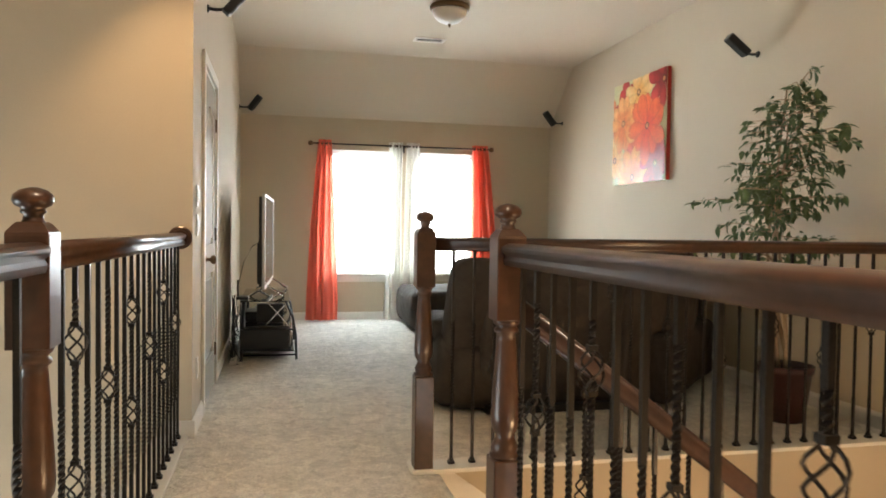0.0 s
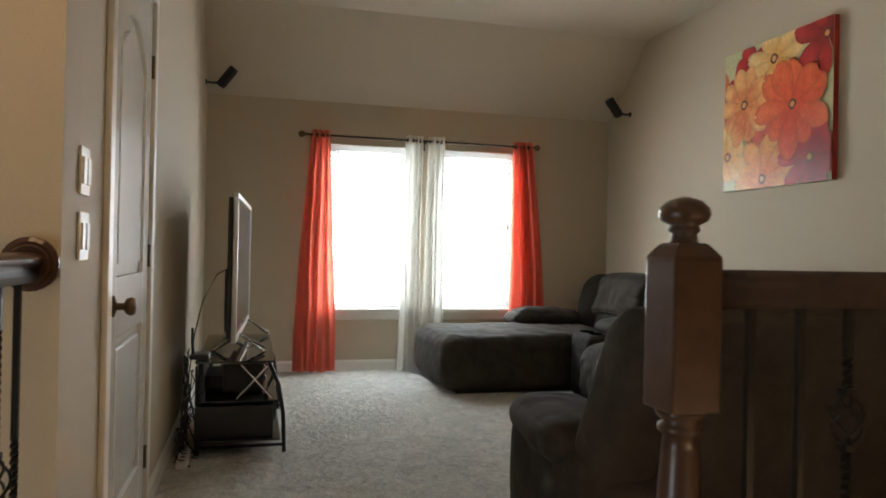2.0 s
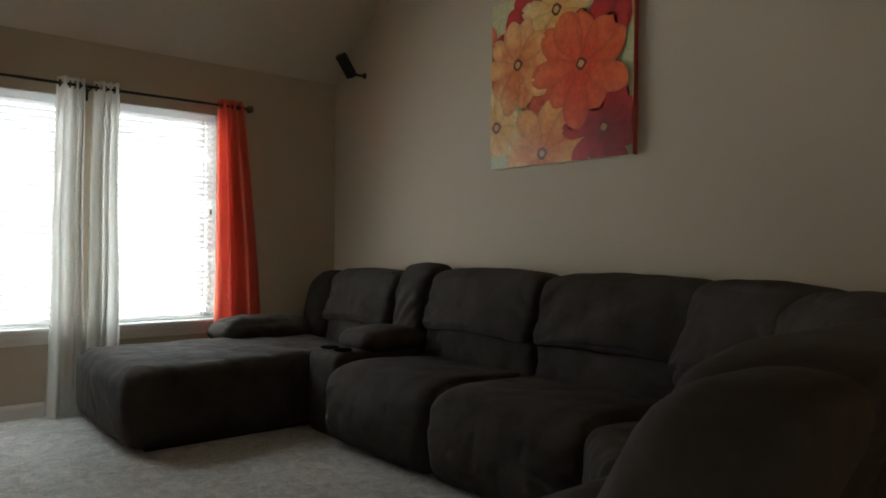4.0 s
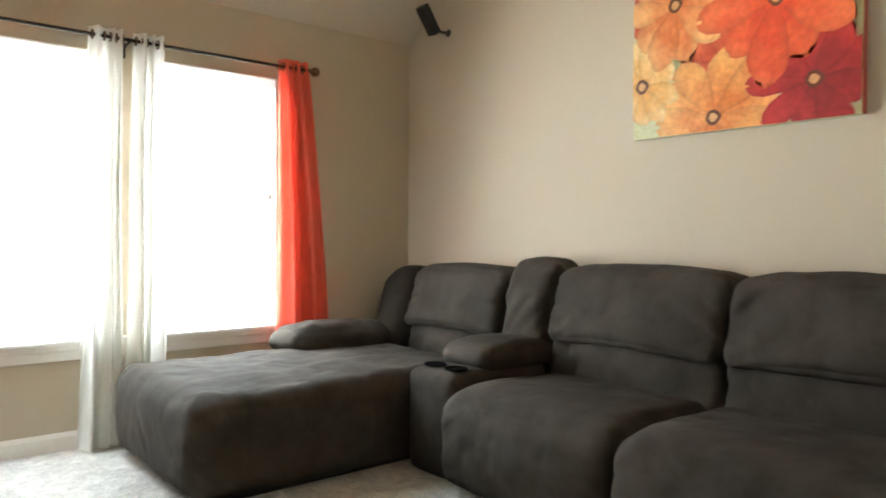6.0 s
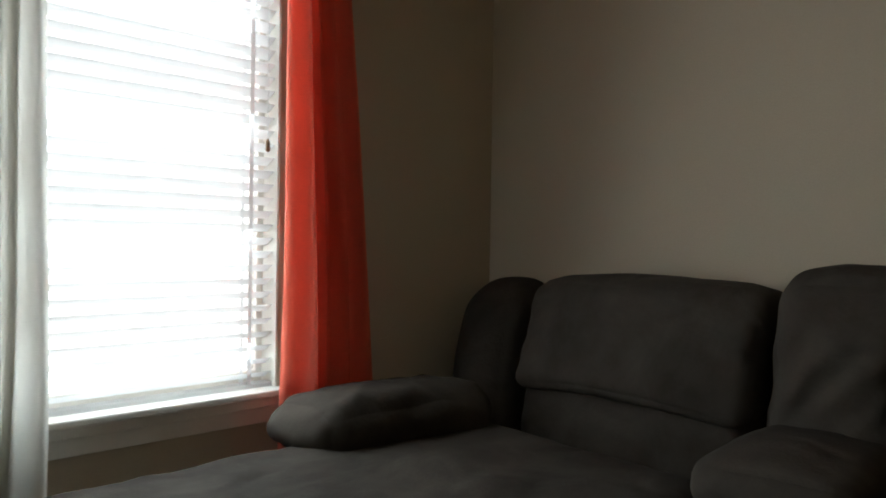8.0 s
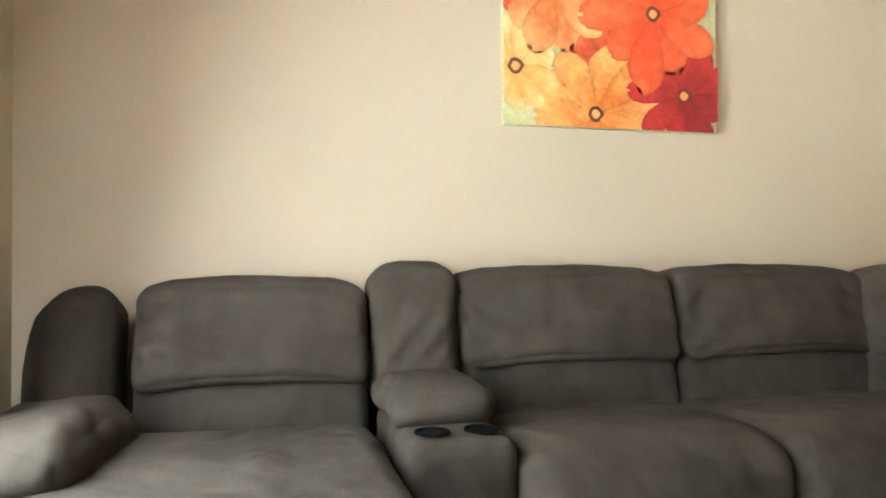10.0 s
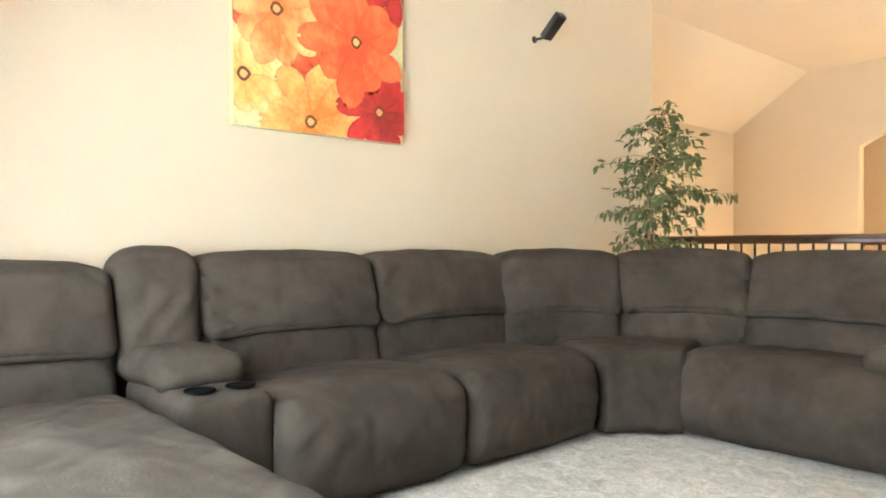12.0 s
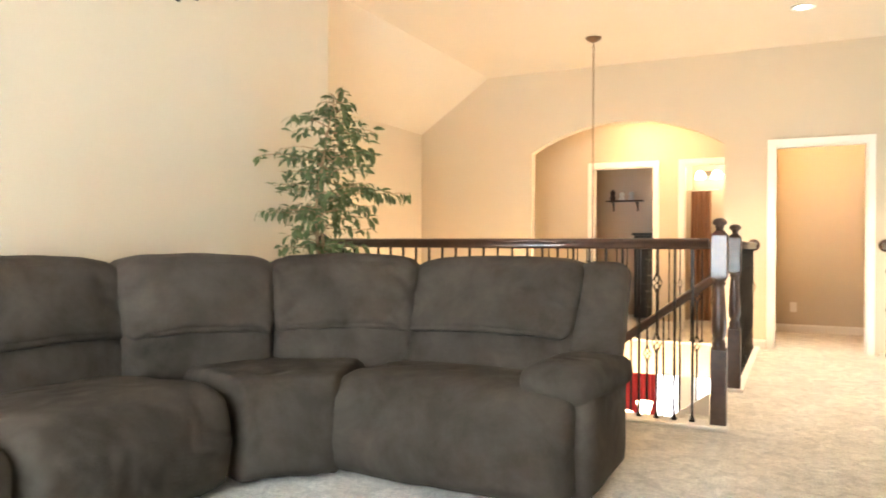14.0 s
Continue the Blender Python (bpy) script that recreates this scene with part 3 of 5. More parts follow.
curtain("coral orange curtain panel hanging from the rod", ORANGE, (0.54, 0.685), (0.405, 0.765), 4, 1, "window curtains")
curtain("sheer cream curtain panel hanging from the rod", SHEER, (1.375, 1.545), (1.335, 1.53), 3, 2, "window curtains")
curtain("sheer cream curtain panel hanging from the rod", SHEER, (1.585, 1.750), (1.545, 1.74), 3, 3, "window curtains")
curtain("coral orange curtain panel behind the chaise", ORANGE, (2.395, 2.60), (2.395, 2.775), 4, 4, "window curtains")

# ---- railings ----
RAIL = [(-0.023, -0.060), (0.023, -0.060), (0.027, -0.044), (0.021, -0.033), (0.032, -0.020), (0.034, -0.010), (0.026, -0.002), (0.010, 0.003), (-0.010, 0.003), (-0.026, -0.002), (-0.034, -0.010), (-0.032, -0.020), (-0.021, -0.033), (-0.027, -0.044)]


def newel_post(x, y, label):
    e = empty("newel_post", x, y, 0)
    s = 0.043
    part("base_block", box(-s, s, -s, s, 0, 0.44, 0.005), WOOD, e)
    part("turned_shaft", lathe([(0.045, 0.44), (0.045, 0.452), (0.034, 0.458), (0.040, 0.475), (0.032, 0.492), (0.026, 0.505), (0.040, 0.53), (0.043, 0.56), (0.040, 0.62), (0.034, 0.71), (0.029, 0.785), (0.027, 0.805), (0.036, 0.812), (0.036, 0.820), (0.028, 0.827), (0.038, 0.836), (0.042, 0.848)], 24), WOOD, e, "", True)
    bm = box(-s, s, -s, s, 0.846, 1.088, 0.004)
    part("upper_block", bm, WOOD, e)
    cap = lathe([(s * 1.39, 1.086), (s * 1.36, 1.092), (s * 0.98, 1.108), (s * 0.80, 1.113)], 4)
    part("cap", placed(cap, 0, 0, 0, turn=45), WOOD, e)
    part("finial", lathe([(0.026, 1.110), (0.021, 1.117), (0.019, 1.128), (0.025, 1.132), (0.025, 1.137), (0.022, 1.141), (0.036, 1.148), (0.041, 1.158), (0.039, 1.170), (0.027, 1.181), (0.008, 1.187)], 28), WOOD, e, "", True)
    tagged(e, label, "newel post", "newel posts")
    return e


newel_post(0.731, 3.255, "dark-stained turned wooden newel post at the stair head")
newel_post(0.737, 2.07, "dark-stained turned wooden newel post at the stair head")
newel_post(-0.425, 1.745, "dark-stained turned wooden newel post on the landing edge")

BAR = 0.0063


def bar_mesh(kind, top):
    """A wrought iron baluster from the shoe to z = top: twisted, or with one or two wire baskets."""
    bm = bmesh.new()
    baskets = {"twist": [], "single": [0.61], "double": [0.79, 0.44]}[kind]
    def square(z0, z1, turns):
        n = max(1, int(turns * 8))
        rings = []
        for i in range(n + 1):
            a0 = turns * math.pi * 2 * i / n
            rings.append([bm.verts.new((BAR * 1.414 * math.cos(a0 + math.pi / 4 + k * math.pi / 2), BAR * 1.414 * math.sin(a0 + math.pi / 4 + k * math.pi / 2), z0 + (z1 - z0) * i / n)) for k in range(4)])
        for p, q in zip(rings, rings[1:]):
            for k in range(4):
                bm.faces.new([p[k], p[(k + 1) % 4], q[(k + 1) % 4], q[k]])
    cuts = [0.0]
    for b in sorted(baskets):
        cuts += [b - 0.045, b + 0.045]
    cuts.append(top)
    for z0, z1 in zip(cuts[::2], cuts[1::2]):
        lo, hi = max(z0, 0.22), min(z1, 0.66 if kind == "twist" else 0.9)
        if hi - lo > 0.05:
            if lo > z0:
                square(z0, lo, 0)
            square(lo, hi, (hi - lo) * 15)
            if z1 > hi:
                square(hi, z1, 0)
        else:
            square(z0, z1, 0)
    me = bpy.data.meshes.new("baluster")
    bm.to_mesh(me)
    bm.free()
    me.materials.append(IRON)
    return me, baskets


def basket_mesh():
    """Four bent wires between two square collars, about its own middle."""
    bm = bmesh.new()
    for k in range(4):
        pts = []
        for i in range(9):
            v = i / 8
            a = k * math.pi / 2 + v * math.pi * 1.1
            rr = 0.004 + 0.024 * math.sin(math.pi * v) ** 0.8
            pts.append((rr * math.cos(a), rr * math.sin(a), -0.048 + 0.096 * v))
        tube(pts, 0.0032, 5, bm)
    for z in (-0.055, 0.043):
        add_box(bm, -0.0105, 0.0105, -0.0105, 0.0105, z, z + 0.012)
    return bm


def shoe_mesh():
    bm = bmesh.new()
    add_box(bm, -0.015, 0.015, -0.015, 0.015, 0, 0.014, 0.003)
    add_box(bm, -0.010, 0.010, -0.010, 0.010, 0.014, 0.026, 0.003)
    return bm


def iron_mesh(name, bm):
    me = bpy.data.meshes.new(name)
    bm.to_mesh(me)
    bm.free()
    me.materials.append(IRON)
    return me


BASKET, SHOE = iron_mesh("basket", basket_mesh()), iron_mesh("shoe", shoe_mesh())


def baluster(kind, parent, place):
    """One iron baluster with its wire baskets and the shoe at its foot."""
    o = new("baluster", kind[0])
    o.parent, o.location = parent, place
    for z in kind[1]:
        k = new("basket", BASKET)
        k.parent, k.location = o, (0, 0, z)
    k = new("shoe", SHOE)
    k.parent = o


BARS = {k: bar_mesh(k, 1.0) for k in ("twist", "single", "double")}
CYCLE = ["twist", "twist", "double", "twist", "twist", "single"]


def railing(a, b, step, start, label, rosette=None, z=0.022, bars=BARS, cycle=CYCLE):
    """A level railing from a to b (x, y) at floor height: handrail and iron balusters."""
    va, vb = Vector((*a, 0)), Vector((*b, 0))
    d = (vb - va).normalized()
    e = empty("stair_railing", va.x, va.y, 0)
    part("handrail", mould(Vector((0, 0, 1.068)), vb - va + Vector((0, 0, 1.068)), RAIL), WOOD, e, "dark-stained moulded handrail", True)
    n = int(((vb - va).length - 0.06) / step)
    for i in range(n):
        baluster(bars[cycle[(i + start) % 6]], e, d * (step * (i + 0.85)) + Vector((0, 0, z)))
    if rosette:
        turn = math.degrees(math.atan2(d.y, d.x))
        m = placed(lathe([(0.060, 0), (0.060, 0.010), (0.050, 0.018), (0.044, 0.018), (0.040, 0.024)], 24), 0, 0, 0, tilt_y=-90)
        bmesh.ops.transform(m, matrix=pose(*(vb - va), 0, 0, turn) @ pose(0, 0, 1.045), verts=m.verts)
        part("rosette", m, WOOD, e, "round wooden wall rosette", False)
    tagged(e, label, "railing", "landing railings")


railing((0.786, 3.27), (3.45, 3.27), 0.1, 0, "dark wooden handrail with black iron balusters behind the sofa", True)
railing((0.737, 2.024), (0.737, YB), 0.112, 4, "dark wooden handrail with black iron balusters along the landing", True)
railing((-0.41, 1.791), (-0.41, 3.98), 0.118, 1, "dark wooden handrail with black iron balusters above the foyer", True)
railing((-0.41, 1.699), (-0.41, YB), 0.118, 0, "dark wooden handrail with black iron balusters above the foyer", True)
railing((1.03, YB - 0.06), (3.10, YB - 0.06), 0.112, 2, "dark wooden handrail with iron balusters in the archway", True)
structure("trim_edge_1", box(0.675, 3.45, 3.195, 3.345, 0.002, 0.022, 0.004), WHITE, "white painted floor-edge board under the railing", "trim")
structure("trim_edge_2", box(0.670, 0.800, YB, 2.15, 0.002, 0.022, 0.004), WHITE, "white painted floor-edge board under the railing", "trim")
structure("trim_edge_3", box(-0.520, -0.365, YB, 3.98, 0.002, 0.022, 0.004), WHITE, "white painted floor-edge board under the railing", "trim")
structure("trim_edge_4", box(1.02, 3.11, YB - 0.13, YB + 0.02, 0.002, 0.022, 0.004), WHITE, "white painted sill board of the archway", "trim")
structure("trim_stair_face", box(0.80, 3.45, 3.262, 3.31, -0.30, 0.0), PAINT, "painted floor edge above the stair", "trim")

# ---- the stair down ----
def staircase():
    e = empty("staircase", 0.80, 2.66, 0)
    rise, run = 0.187, 0.25
    tread = box(-0.025, run + 0.02, -0.55, 0.60, -0.04, 0, 0.012)
    first = part("step", tread, CARPET, e)
    first.location = (0, 0, -rise)
    riser = part("riser", box(0.0, 0.02, -0.55, 0.60, -rise + 0.0, -0.04), CARPET, e)
    riser.location = (0, 0, 0)
    for i in range(1, 14):
        o = new("step", first.data)
        o.parent, o.location = e, (i * run, 0, -rise * (i + 1))
        o = new("riser", riser.data)
        o.parent, o.location = e, (i * run, 0, -rise * i)
    for y in (-0.59, 0.60):
        pts = [(0, 0), (0.0, -0.30), (14 * run, -14 * rise - 0.30), (14 * run, -14 * rise + 0.05), (0.06, 0)]
        part("stringer", extruded(pts, "xz", y, y + 0.04), WHITE, e, "white painted stringer board")
    tagged(e, "carpeted stair flight going down with white stringers", "stairs", kind="structure")


staircase()


def stair_rail():
    e = empty("stair_railing", 0.783, 2.07, 0)
    part("handrail", mould((0, 0, 0.905), (3.2, 0, 0.905 - 3.2 * 0.748), RAIL), WOOD, e, "dark-stained moulded sloping handrail", True)
    bars = {k: bar_mesh(k, 0.82) for k in ("twist", "single", "double")}
    for i in range(26):
        x = 0.09 + 0.118 * i
        baluster(bars[CYCLE[(i + 1) % 6]], e, (x, 0, 0.03 - x * 0.748))
    tagged(e, "dark wooden sloping handrail with iron balusters down the stair", "railing")


stair_rail()

# ---- the sectional sofa ----
def gathers(at, w, h, seed, depth):
    """Folds of the cloth where it is drawn into the side seams and corners, and a few long slack creases."""
    span = 2 * at.y / w
    edge = min(1, abs(span))
    pull = max(0, edge - 0.55) / 0.45
    lean = 1 if span > 0 else -1
    slant = at.z * 17 + lean * at.y * 11 + 1.5 * noise.noise(Vector((at.y * 4, at.z * 4, seed)))
    fold = noise.noise(Vector((at.y * 3 + seed, slant, seed * 1.7)))
    wide = noise.noise(Vector((at.y * 6 - seed, at.z * 8 + at.y * 5, seed)))
    ridge = 1 - min(1, 5.0 * abs(noise.noise(Vector((at.y * 3.1 + seed * 2.3, at.z * 6.5 - at.y * 4.0, seed * 0.7)))))
    return depth * fold * pull * (1.2 - pull) * 2.6 + depth * 0.6 * wide * (1 - pull) + depth * 0.42 * ridge * (0.35 + pull)


def upper_cushion(w, seed, lean, h=0.375):
    """The overstuffed upper back cushion: its lower edge bellies forward over the lumbar cushion, its seam arched."""
    bm = rounded(0.27, w, h, 0.055, 0.022, 43, 0.006, seed, lean)
    for v in bm.verts:
        low = max(0, -v.co.z / 0.19)
        span = 2 * v.co.y / w
        v.co.x -= 0.040 * low * low
        v.co.z -= 0.040 * low * (span ** 2) - 0.012 * low
        v.co.z -= 0.022 * max(0, abs(span) - 0.72) / 0.28 * max(0, v.co.z / 0.19)
        if v.co.x < 0.05:
            v.co.x += gathers(v.co, w, h, seed, 0.017)
    return bm


def lumbar(w, seed, lean):
    """The lower back cushion, softly creased across."""
    bm = rounded(0.30, w, 0.29, 0.055, 0.020, 31, 0.006, seed, lean)
    for v in bm.verts:
        if v.co.x < 0.05:
            v.co.x += gathers(v.co, w, 0.29, seed + 8, 0.018)
    return bm


def back_rest(e, w, x, y=0.0, seed=0.0, lean=0.09, shell=(0.26, 0.06), drop=0.0, h=0.340):
    """Upper and lower back cushions and the shell behind them; x is the front of the lower cushion."""
    def put(name, bm, cx, cz):
        part(name, placed(bm, cx, y, cz), MICRO, e, "", True)
    put("lumbar_cushion", lumbar(w - 0.004, seed, lean * 0.4), x + 0.168, 0.515 - drop)
    put("back_cushion", upper_cushion(w - 0.002, seed + 3, lean, h), x + 0.115 + lean * 0.3, 0.763 - drop + (0.375 - h) / 2)
    put("back_shell", rounded(0.17, w, 0.88, 0.06, 0.01, 7, 0.004, seed + 5, shell[1]), x + shell[0], 0.47 - drop)


def seat_block(depth, w, seed):
    """A seat whose padded front rolls down to the floor."""
    bm = rounded(depth, w - 0.004, 0.44, 0.080, 0.014, 39, 0.007, seed)
    for v in bm.verts:
        front = max(0, -2 * v.co.x / depth)
        gather = gathers(v.co, w, 0.44, seed + 4, 0.010) if front > 0.3 else 0
        v.co.x -= 0.034 * front * math.cos(v.co.z / 0.22 * 1.3) - gather
        v.co.z -= (0.060 * front ** 5 + 0.035 * max(0, 0.3 + v.co.x / depth)) * max(0, v.co.z / 0.22)
    return bm


def section(x, y, turn, w, depth, seed, label, seat_depth=0.86, seat_w=None, shift=0.0, lean=0.09, shell=(0.26, 0.06), back_x=None, back_w=None, back_y=0.0):
    e = empty("sofa_section", x, y, 0, turn)
    part("base", box(0.14, depth - 0.16, -w / 2 + 0.04, w / 2 - 0.04, 0, 0.05, 0.01), BLACK, e, "black hidden base")
    part("seat", placed(seat_block(seat_depth, seat_w or w, seed), seat_depth / 2, shift, 0.237), MICRO, e, "", True)
    back_rest(e, back_w or w, back_x or depth - 0.37, back_y, seed=seed, lean=lean, shell=shell)
    return tagged(e, label, "sofa", "sectional sofa")


def sofa():
    section(2.415, 6.665, 0, 0.885, 1.015, 1.0, "dark brown microfibre recliner section against the wall", 0.825, back_w=0.915, back_y=-0.015)
    section(2.415, 5.765, 0, 0.905, 1.015, 2.0, "dark brown microfibre armless section against the wall", 0.825, back_w=0.945, back_y=-0.048)
    # end section whose back is turned to the stair, with its arm
    e = section(1.715, 4.98, -90, 0.90, 1.0, 3.0, "dark brown microfibre end section, its leaning back towards the stair", 0.80, 1.10, -0.070, 0.20, (0.18, 0.19), 0.52)
    part("arm", placed(rounded(0.62, 0.16, 0.44, 0.05, 0.012, 9, 0.006, 6), 0.42, -0.605, 0.25), MICRO, e, "", True)
    part("arm_pad", placed(rounded(0.56, 0.32, 0.145, 0.068, 0.02, 15, 0.010, 7), 0.37, -0.555, 0.472, -7), MICRO, e, "", True)
    part("arm_wing", placed(rounded(0.22, 0.26, 0.88, 0.07, 0.012, 15, 0.006, 8, 0.46), 0.48, -0.525, 0.495), MICRO, e, "", True)
    # corner wedge
    e = empty("sofa_section", 2.255, 5.15, 0, -45)
    bm = rounded(0.92, 1.0, 0.435, 0.07, 0.012, 31, 0.010, 4)
    for v in bm.verts:
        t = v.co.x / 0.92 + 0.5
        v.co.y *= 0.40 + 0.95 * t
    part("seat", placed(bm, 0.46, 0, 0.238), MICRO, e, "", True)
    part("base", box(0.20, 0.75, -0.22, 0.22, 0, 0.05), BLACK, e, "black hidden base")
    inv = pose(2.255, 5.15, 0, 0, 0, -45).inverted()
    for a, b, seed in (((3.23, 5.24), (2.80, 4.62), 11), ((2.80, 4.62), (2.16, 4.19), 14)):
        mid = (Vector((*a, 0)) + Vector((*b, 0))) / 2
        along = Vector((*b, 0)) - Vector((*a, 0))
        w = along.length
        out = Vector((-along.y, along.x, 0)).normalized()
        m = inv @ pose(mid.x, mid.y, 0, 0, 0, math.degrees(math.atan2(out.y, out.x)))
        for name, bm, cx, cz in (("lumbar_cushion", lumbar(w, seed, 0.0), -0.072, 0.515),
                                 ("back_cushion", upper_cushion(w + 0.02, seed + 3, 0.12, 0.345), -0.11, 0.783),
                                 ("back_shell", rounded(0.17, w + 0.12, 0.88, 0.06, 0.01, 7, 0.004, seed + 5, 0.06), 0.02, 0.47)):
            for v in bm.verts:
                v.co.y *= 1 + 2 * 0.20 * (cx + v.co.x) / w
            bmesh.ops.transform(bm, matrix=m @ pose(cx, 0, cz), verts=bm.verts)
            part(name, bm, MICRO, e, "", True)
    tagged(e, "dark brown microfibre corner wedge of the sectional sofa", "sofa", "sectional sofa")
    # console with cup holders
    e = empty("sofa_console", 2.48, 7.27, 0)
    part("body", placed(rounded(0.62, 0.335, 0.48, 0.045, 0.008, 13, 0.005, 21), 0.31, 0, 0.24), MICRO, e, "", True)
    part("arm_pad", placed(rounded(0.52, 0.345, 0.125, 0.058, 0.020, 15, 0.012, 22), 0.47, 0, 0.525), MICRO, e, "", True)
    bm = rounded(0.28, 0.345, 0.52, 0.085, 0.024, 41, 0.012, 23, 0.10)
    for v in bm.verts:
        if v.co.x < 0.05:
            slack = noise.noise(Vector((v.co.y * 4, v.co.z * 13 + v.co.y * 16, 3.1)))
            v.co.x += 0.022 * slack * max(0, 1 - abs(v.co.z + 0.02) / 0.24) + gathers(v.co, 0.345, 0.52, 23, 0.012)
    part("back_cushion", placed(bm, 0.70, 0, 0.705), MICRO, e, "", True)
    part("back_shell", placed(rounded(0.15, 0.33, 0.88, 0.05, 0.01, 7, 0.004, 24, 0.05), 0.86, 0, 0.46), MICRO, e, "", True)
    # no recess is cut; the flat discs carry its shade in their colour
    for y in (-0.075, 0.075):
        part("cup_holder", placed(lathe([(0.046, 0.004), (0.053, 0.006), (0.053, 0.011), (0.049, 0.012), (0.046, 0.007), (0.044, 0.0055)], 28), 0.10, y, 0.4835), HOLLOW_DARK, e, "black plastic cup holder, its flat inside blackened for a hollow's shade")
    tagged(e, "dark brown microfibre console with two cup holders between seats", "sofa", "sectional sofa")
    # chaise
    e = empty("sofa_chaise", 1.46, 7.985, 0)
    part("base", box(0.12, 1.85, -0.46, 0.46, 0, 0.09), BLACK, e, "black hidden base")
    bm = rounded(1.56, 1.08, 0.425, 0.10, 0.018, 47, 0.010, 31)
    for v in bm.verts:
        if v.co.z > 0.15:
            q = Vector((v.co.x * 3.2 + v.co.y * 2, v.co.y * 8 - v.co.x * 3, 7.0))
            v.co.z += 0.006 * noise.noise(q) + 0.005 * max(0, 1 - 6 * abs(noise.noise(q * 0.8)))
    part("seat", placed(bm, 0.78, 0, 0.2325), MICRO, e, "", True)
    back_rest(e, 0.80, 1.59, -0.13, seed=33, drop=0.034)
    bm = rounded(0.36, 0.30, 0.83, 0.12, 0.02, 13, 0.008, 38, 0.12)
    for v in bm.verts:
        v.co.y -= 0.05 * max(0, v.co.z / 0.415) ** 2 * (0.5 + v.co.y / 0.30)
    part("arm_wing", placed(bm, 1.71, 0.47, 0.47), MICRO, e, "", True)
    tagged(e, "dark brown microfibre chaise lounge end of the sofa below the window", "sofa", "sectional sofa")
    e = part("pillow", placed(rounded(0.62, 0.37, 0.165, 0.078, 0.035, 37, 0.024, 41), 2.66, 8.42, 0.485, -4), MICRO, None, "", True)
    tagged(e, "dark brown microfibre bolster pillow lying on the chaise", "pillow")


sofa()

# ---- the flower picture ----
def paint(name, inner, outer, line=0.28):
    """Brushed paint, from the colour near a flower's heart to that at the petal tips, with a drawn darker petal edge."""
    m = bpy.data.materials.new(name)
    m.use_nodes = True
    n, l = m.node_tree.nodes, m.node_tree.links
    b = n["Principled BSDF"]
    at, ac = n.new("ShaderNodeAttribute"), n.new("ShaderNodeAttribute")
    at.attribute_name, ac.attribute_name = "reach", "across"
    geo = n.new("ShaderNodeNewGeometry")
    co = n.new("ShaderNodeTexCoord")
    no, st = n.new("ShaderNodeTexNoise"), n.new("ShaderNodeTexNoise")
    no.inputs["Scale"].default_value, no.inputs["Detail"].default_value = 11, 6
    st.inputs["Scale"].default_value, st.inputs["Detail"].default_value = 45, 3
    l.new(co.outputs["Object"], no.inputs["Vector"])
    l.new(co.outputs["Object"], st.inputs["Vector"])
    def math_node(op, x, y):
        k = n.new("ShaderNodeMath")
        k.operation = op
        for i, v in enumerate((x, y)):
            if isinstance(v, (int, float)):
                k.inputs[i].default_value = v
            else:
                l.new(v, k.inputs[i])
        return k.outputs[0]
    mixf = math_node("ADD", math_node("MULTIPLY", no.outputs[0], 1.5), math_node("SUBTRACT", at.outputs["Fac"], 0.95))
    mixf = math_node("ADD", mixf, math_node("MULTIPLY", math_node("SUBTRACT", geo.outputs["Random Per Island"], 0.5), 0.5))
    ramp = n.new("ShaderNodeValToRGB")
    ramp.color_ramp.elements[0].color, ramp.color_ramp.elements[1].color = (*inner, 1), (*outer, 1)
    l.new(mixf, ramp.inputs[0])
    edge = math_node("POWER", math_node("ABSOLUTE", ac.outputs["Fac"], 0), 3.0)
    shade = math_node("SUBTRACT", 1.12, math_node("MULTIPLY", edge, line))
    shade = math_node("MULTIPLY", shade, math_node("ADD", 0.66, math_node("MULTIPLY", st.outputs[0], 0.62)))
    out = n.new("ShaderNodeVectorMath")
    out.operation = "SCALE"
    l.new(ramp.outputs[0], out.inputs[0])
    l.new(shade, out.inputs["Scale"])
    l.new(out.outputs[0], b.inputs["Base Color"])
    b.inputs["Roughness"].default_value = 0.34
    bp = n.new("ShaderNodeBump")
    bp.inputs["Strength"].default_value, bp.inputs["Distance"].default_value = 0.3, 0.002
    l.new(st.outputs[0], bp.inputs["Height"])
    l.new(bp.outputs[0], b.inputs["Normal"])
    return m


